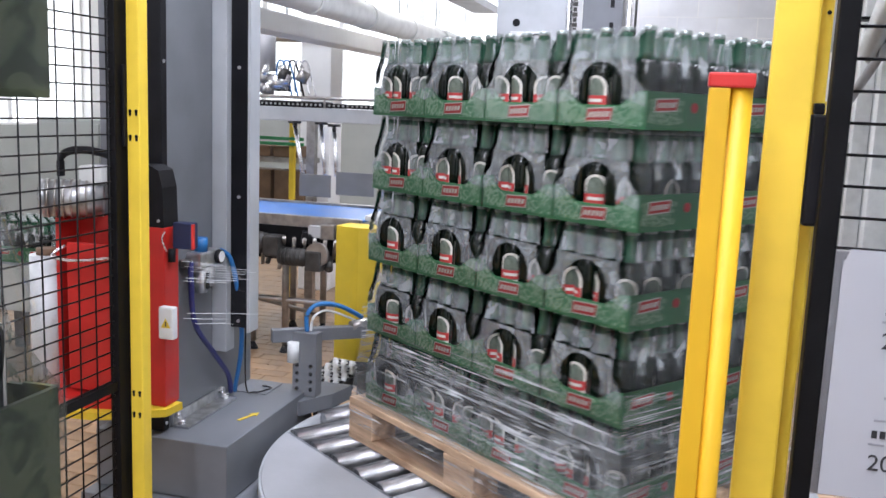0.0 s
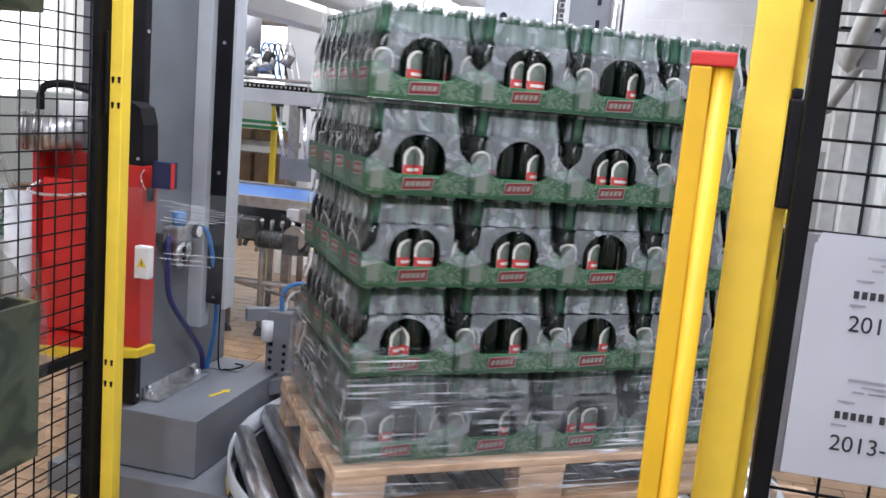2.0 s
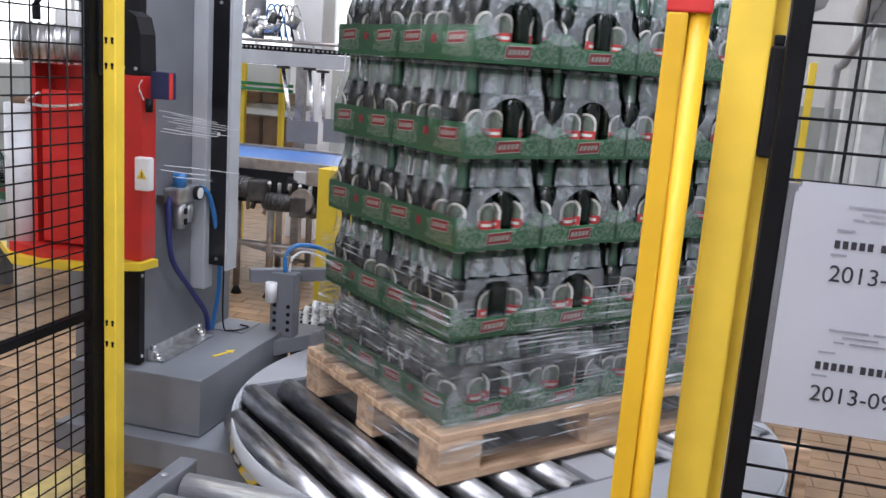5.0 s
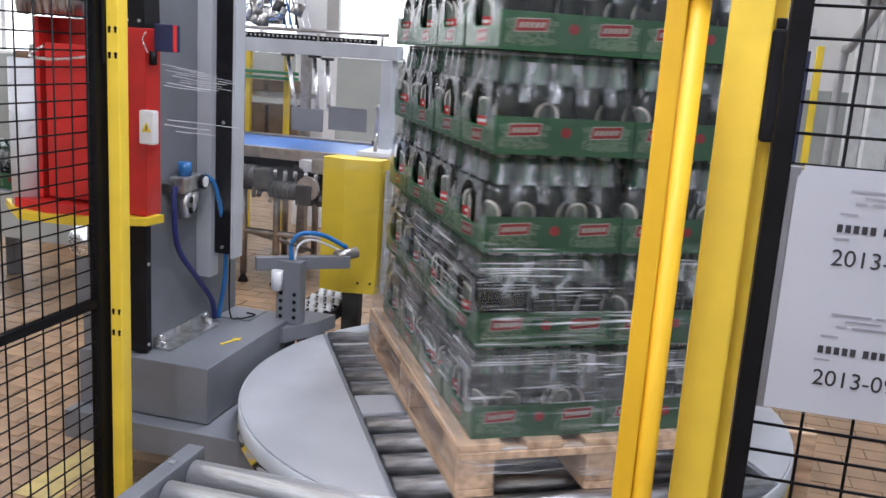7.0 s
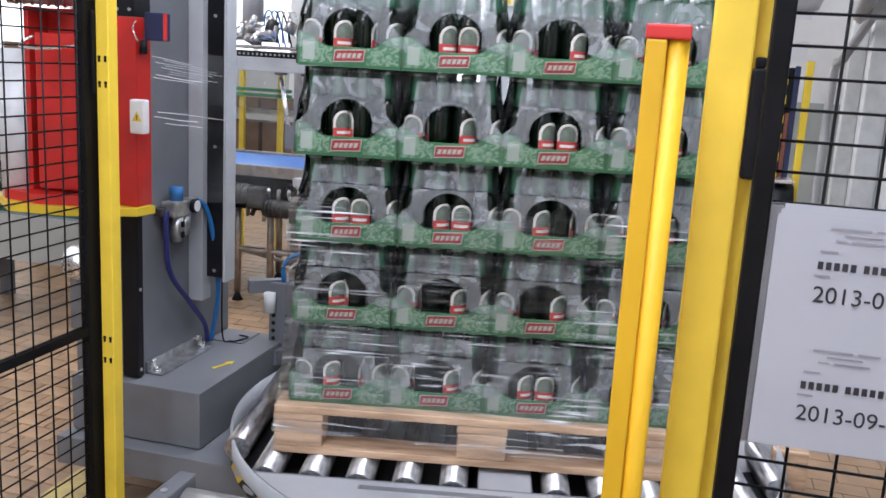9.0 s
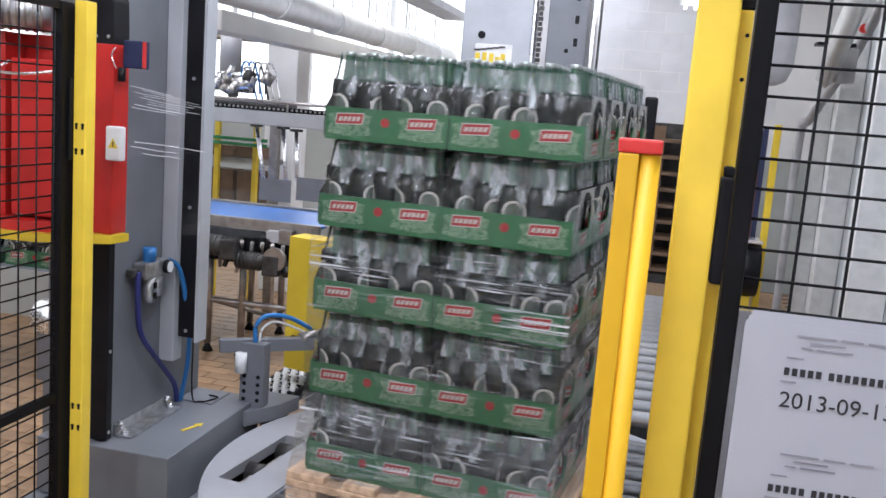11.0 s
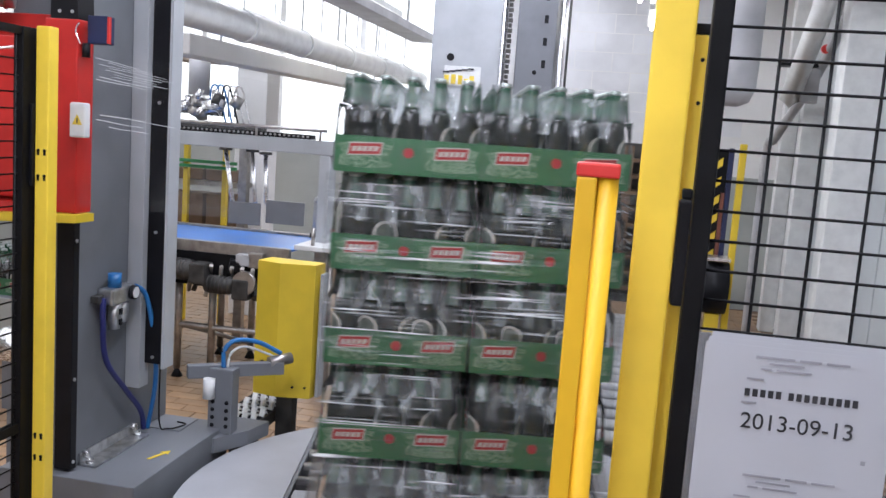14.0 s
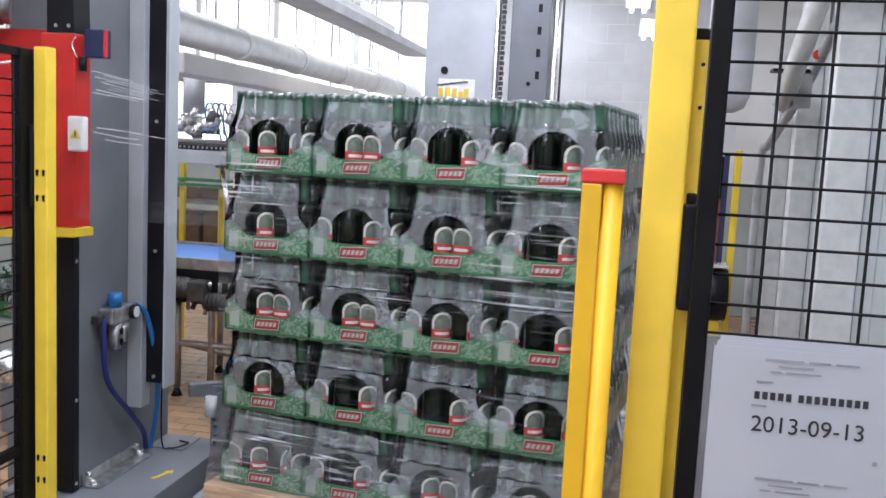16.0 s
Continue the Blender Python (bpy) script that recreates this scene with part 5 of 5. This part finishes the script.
web_a = web("clear taut film running off the carriage", 0.60)
random.seed(31)
for k in range(12):
    h = 0.430 - 0.0075 * k if k < 9 else 0.27 - 0.016 * (k - 9)
    a, ln = random.uniform(0.0, 0.06), random.uniform(0.12, 0.24)
    part("strand", add_tube(bmesh.new(), [(a + ln * i / 6, 0.004 * math.sin(k + i), h - 0.0015 * i * (1 - k / 20) + 0.001 * math.sin(2 * k + i)) for i in range(7)], random.uniform(0.0005, 0.0011), 5), M_STRAND, web_a)
web_b = web("clear taut film running onto the load", 0.60)

# ---- packs on the low line behind the mesh, and a finished stack near by ----
line = thing("packing_line", "grey low conveyor carrying green beer packs", "conveyor")
part("deck", B(-4.3, -2.5, 1.25, 1.75, 0.55, 0.6, bevel=0.006), M_MACH, line)
part("skirt", B(-4.3, -2.5, 1.24, 1.249, 0.35, 0.6), M_DADO, line)
for x in (-4.2, -3.4, -2.6):
    for y in (1.3, 1.7):
        part("leg", B(x - 0.03, x + 0.03, y - 0.03, y + 0.03, 0, 0.549), M_MACH, line)
for k in range(4):
    copy_thing(variants[k], pose(-2.68 - k * 0.39, 1.45, 0.6, 0, 0, 90))
cab = thing("control_cabinet", "grey green steel cabinet beside the packing line", "cabinet")
part("body", B(-3.9, -2.9, 2.5, 2.9, 0.1, 1.36, bevel=0.008), M_DADO, cab)
part("plinth", B(-3.88, -2.92, 2.52, 2.88, 0, 0.1), M_BLACK, cab)
for x in (-3.89, -3.39):
    part("door", B(x + 0.01, x + 0.48, 2.488, 2.5, 0.13, 1.33, bevel=0.003), M_DADO, cab)
pm = thing("pump_motor", "small steel motor on a stand under the packing line", "motor")
part("barrel", C((-2.05, 0.55, 0.58), (-1.85, 0.50, 0.58), 0.075, 24), M_CHROME, pm)
part("stand", B(-2.0, -1.9, 0.48, 0.58, 0, 0.51), M_MACH, pm)

fx, fy = 0.035, -2.33
for k in range(3):
    pallet(pose(fx - 0.38, fy - 0.58, 0.144 * k, 0, 0, 90), "raw wooden euro pallet in a low stack")
BIG = 1.144      # the packs of the finished stack hold larger bottles
for layer in range(5):
    for i in range(2):
        for j in range(2):
            m = pose(fx - 0.163 - i * 0.326, fy - 0.209 - j * 0.416, 0.432 + layer * PITCH * BIG) @ Matrix.Scale(BIG, 4)
            pk2 = tagged(copy_thing(variants[(layer + i + j) % 4], m), "large shrink wrapped bottle pack in a leaf print tray coloured as shaded", "beer pack", "finished packs")
            # trays and emblems here take the darkened inks in place of shade
            for ch in pk2.children_recursive:
                if ch.name.split(".")[0] in ("tray", "leaf_print", "burst_print", "emblem", "emblem_border", "emblem_blocks", "round_emblem"):
                    ch.material_slots[0].link = "OBJECT"
                    ch.material_slots[0].material = M_LEAFSHADE

# ---- floor tiles ----
TW, TH_ = 0.20, 0.10
random.seed(3)
one = None
bulk_v, bulk_f = [], []
row = 0
y = Y0 + 0.06
while y < Y1 - 0.06:
    x = X0 + 0.11 + (TW / 2 if row % 2 else 0)
    while x < X1 - 0.11:
        near = -2.55 < x < -1.02 and -0.62 < y < 1.9
        dz = random.uniform(-0.0008, 0.0008)
        if near:
            m = pose(x, y, dz)
            if one is None:
                one = part("tile", B(-TW / 2 + .003, TW / 2 - .003, -TH_ / 2 + .003, TH_ / 2 - .003, -0.008, 0), M_TILE, floor, m=m)
            else:
                same("tile", one, floor, m)
        else:
            n = len(bulk_v)
            a, b = TW / 2 - .003, TH_ / 2 - .003
            bulk_v += [(x - a, y - b, dz), (x + a, y - b, dz), (x + a, y + b, dz), (x - a, y + b, dz), (x - a, y - b, -.006), (x + a, y - b, -.006), (x + a, y + b, -.006), (x - a, y + b, -.006)]
            bulk_f += [(n, n + 1, n + 2, n + 3), (n, n + 4, n + 5, n + 1), (n + 1, n + 5, n + 6, n + 2), (n + 2, n + 6, n + 7, n + 3), (n + 3, n + 7, n + 4, n)]
        x += TW
    y += TH_
    row += 1
me = bpy.data.meshes.new("floor_tiles")
me.from_pydata(bulk_v, [], bulk_f)
me.materials.append(M_TILE)
ft_ = new("floor_tiles", me)
ft_.parent = floor
tagged(ft_, kind="stuff")
line_y = part("floor_line", B(-1.52, -1.36, -0.55, -0.1, 0.001, 0.0035), M_LINE, floor, "worn yellow floor marking")

# painted block joints on the far wall
for r in range(11):
    for c in range(9):
        x = -1.5 + c * 0.385 + (0.19 if r % 2 else 0)
        if x + 0.37 < X1 - 0.3:
            part("block", B(x, x + 0.375, Y1 - 0.006, Y1 + 0.001, 1.36 + r * 0.195, 1.36 + r * 0.195 + 0.185), M_BLOCK, wall_north)


# ---- what moves ----
TURN = [(0.0, 682.7), (1.5, 601.1), (2.5, 546.3), (3.5, 491.6), (4.0, 462.9), (7.0, 300.2), (8.0, 245.7), (11.0, 83.3), (12.5, 1.4), (14.5, -106.2), (16.0, -188.6)]


def theta(t):
    return float(np.interp(t, [a for a, b in TURN], [b for a, b in TURN]))


def carriage_z(t):
    return float(np.interp(t, [0, 14.4, 16], [0.585, 1.315, 1.315]))


def motions():
    steps = [k * 0.25 for k in range(65)]
    for ob, m in spinners:
        walk(ob, [(t, pose(0, 0, 0, 0, 0, theta(t)) @ m) for t in steps])
    walk(car, [(0, pose(0, 0, carriage_z(0))), (7.2, pose(0, 0, carriage_z(7.2))), (14.2, pose(0, 0, carriage_z(14.2))), (14.6, pose(0, 0, 1.315)), (16, pose(0, 0, 1.315))])
    walk(skirt, [(t, pose(0, 0, 0, 0, 0, theta(t)) @ pose(OX, OY, 0.45)) for t in steps])
    for ob, zf in bands:
        def z_at(t):
            cover = carriage_z(t) + 0.10 + max(0, (t - 13.0) / 3.0) * 0.30
            return max(0.46, min(zf, cover - BAND))
        walk(ob, [(t, pose(0, 0, 0, 0, 0, theta(t)) @ pose(OX, OY, z_at(t))) for t in steps])
    cx, cy = -1.075, -0.43
    rows_a, rows_b = [], []
    for k in range(161):
        t = k / 10
        a = radians(theta(t))
        best = None
        for sx in (-1, 1):
            for sy in (-1, 1):
                lx, ly = OX + sx * 0.575, OY + sy * 0.37
                px, py = lx * math.cos(a) - ly * math.sin(a), lx * math.sin(a) + ly * math.cos(a)
                ang_ = math.atan2(py - cy, px - cx)
                if best is None or ang_ > best[0]:
                    best = (ang_, px, py)
        ang_, px, py = best
        z = carriage_z(t) + 0.03
        d = math.hypot(px - cx, py - cy)
        rows_a.append((t, pose(cx, cy, z, 0, 0, math.degrees(ang_)) @ pose(0, 0, 0, 0, 5, 0)))
        rows_b.append((t, pose(px, py, z - 0.087 * d, 0, 0, math.degrees(ang_) + 180) @ pose(0, 0, 0, 0, -5, 0)))
    walk(web_a, rows_a)
    walk(web_b, rows_b)


motions()
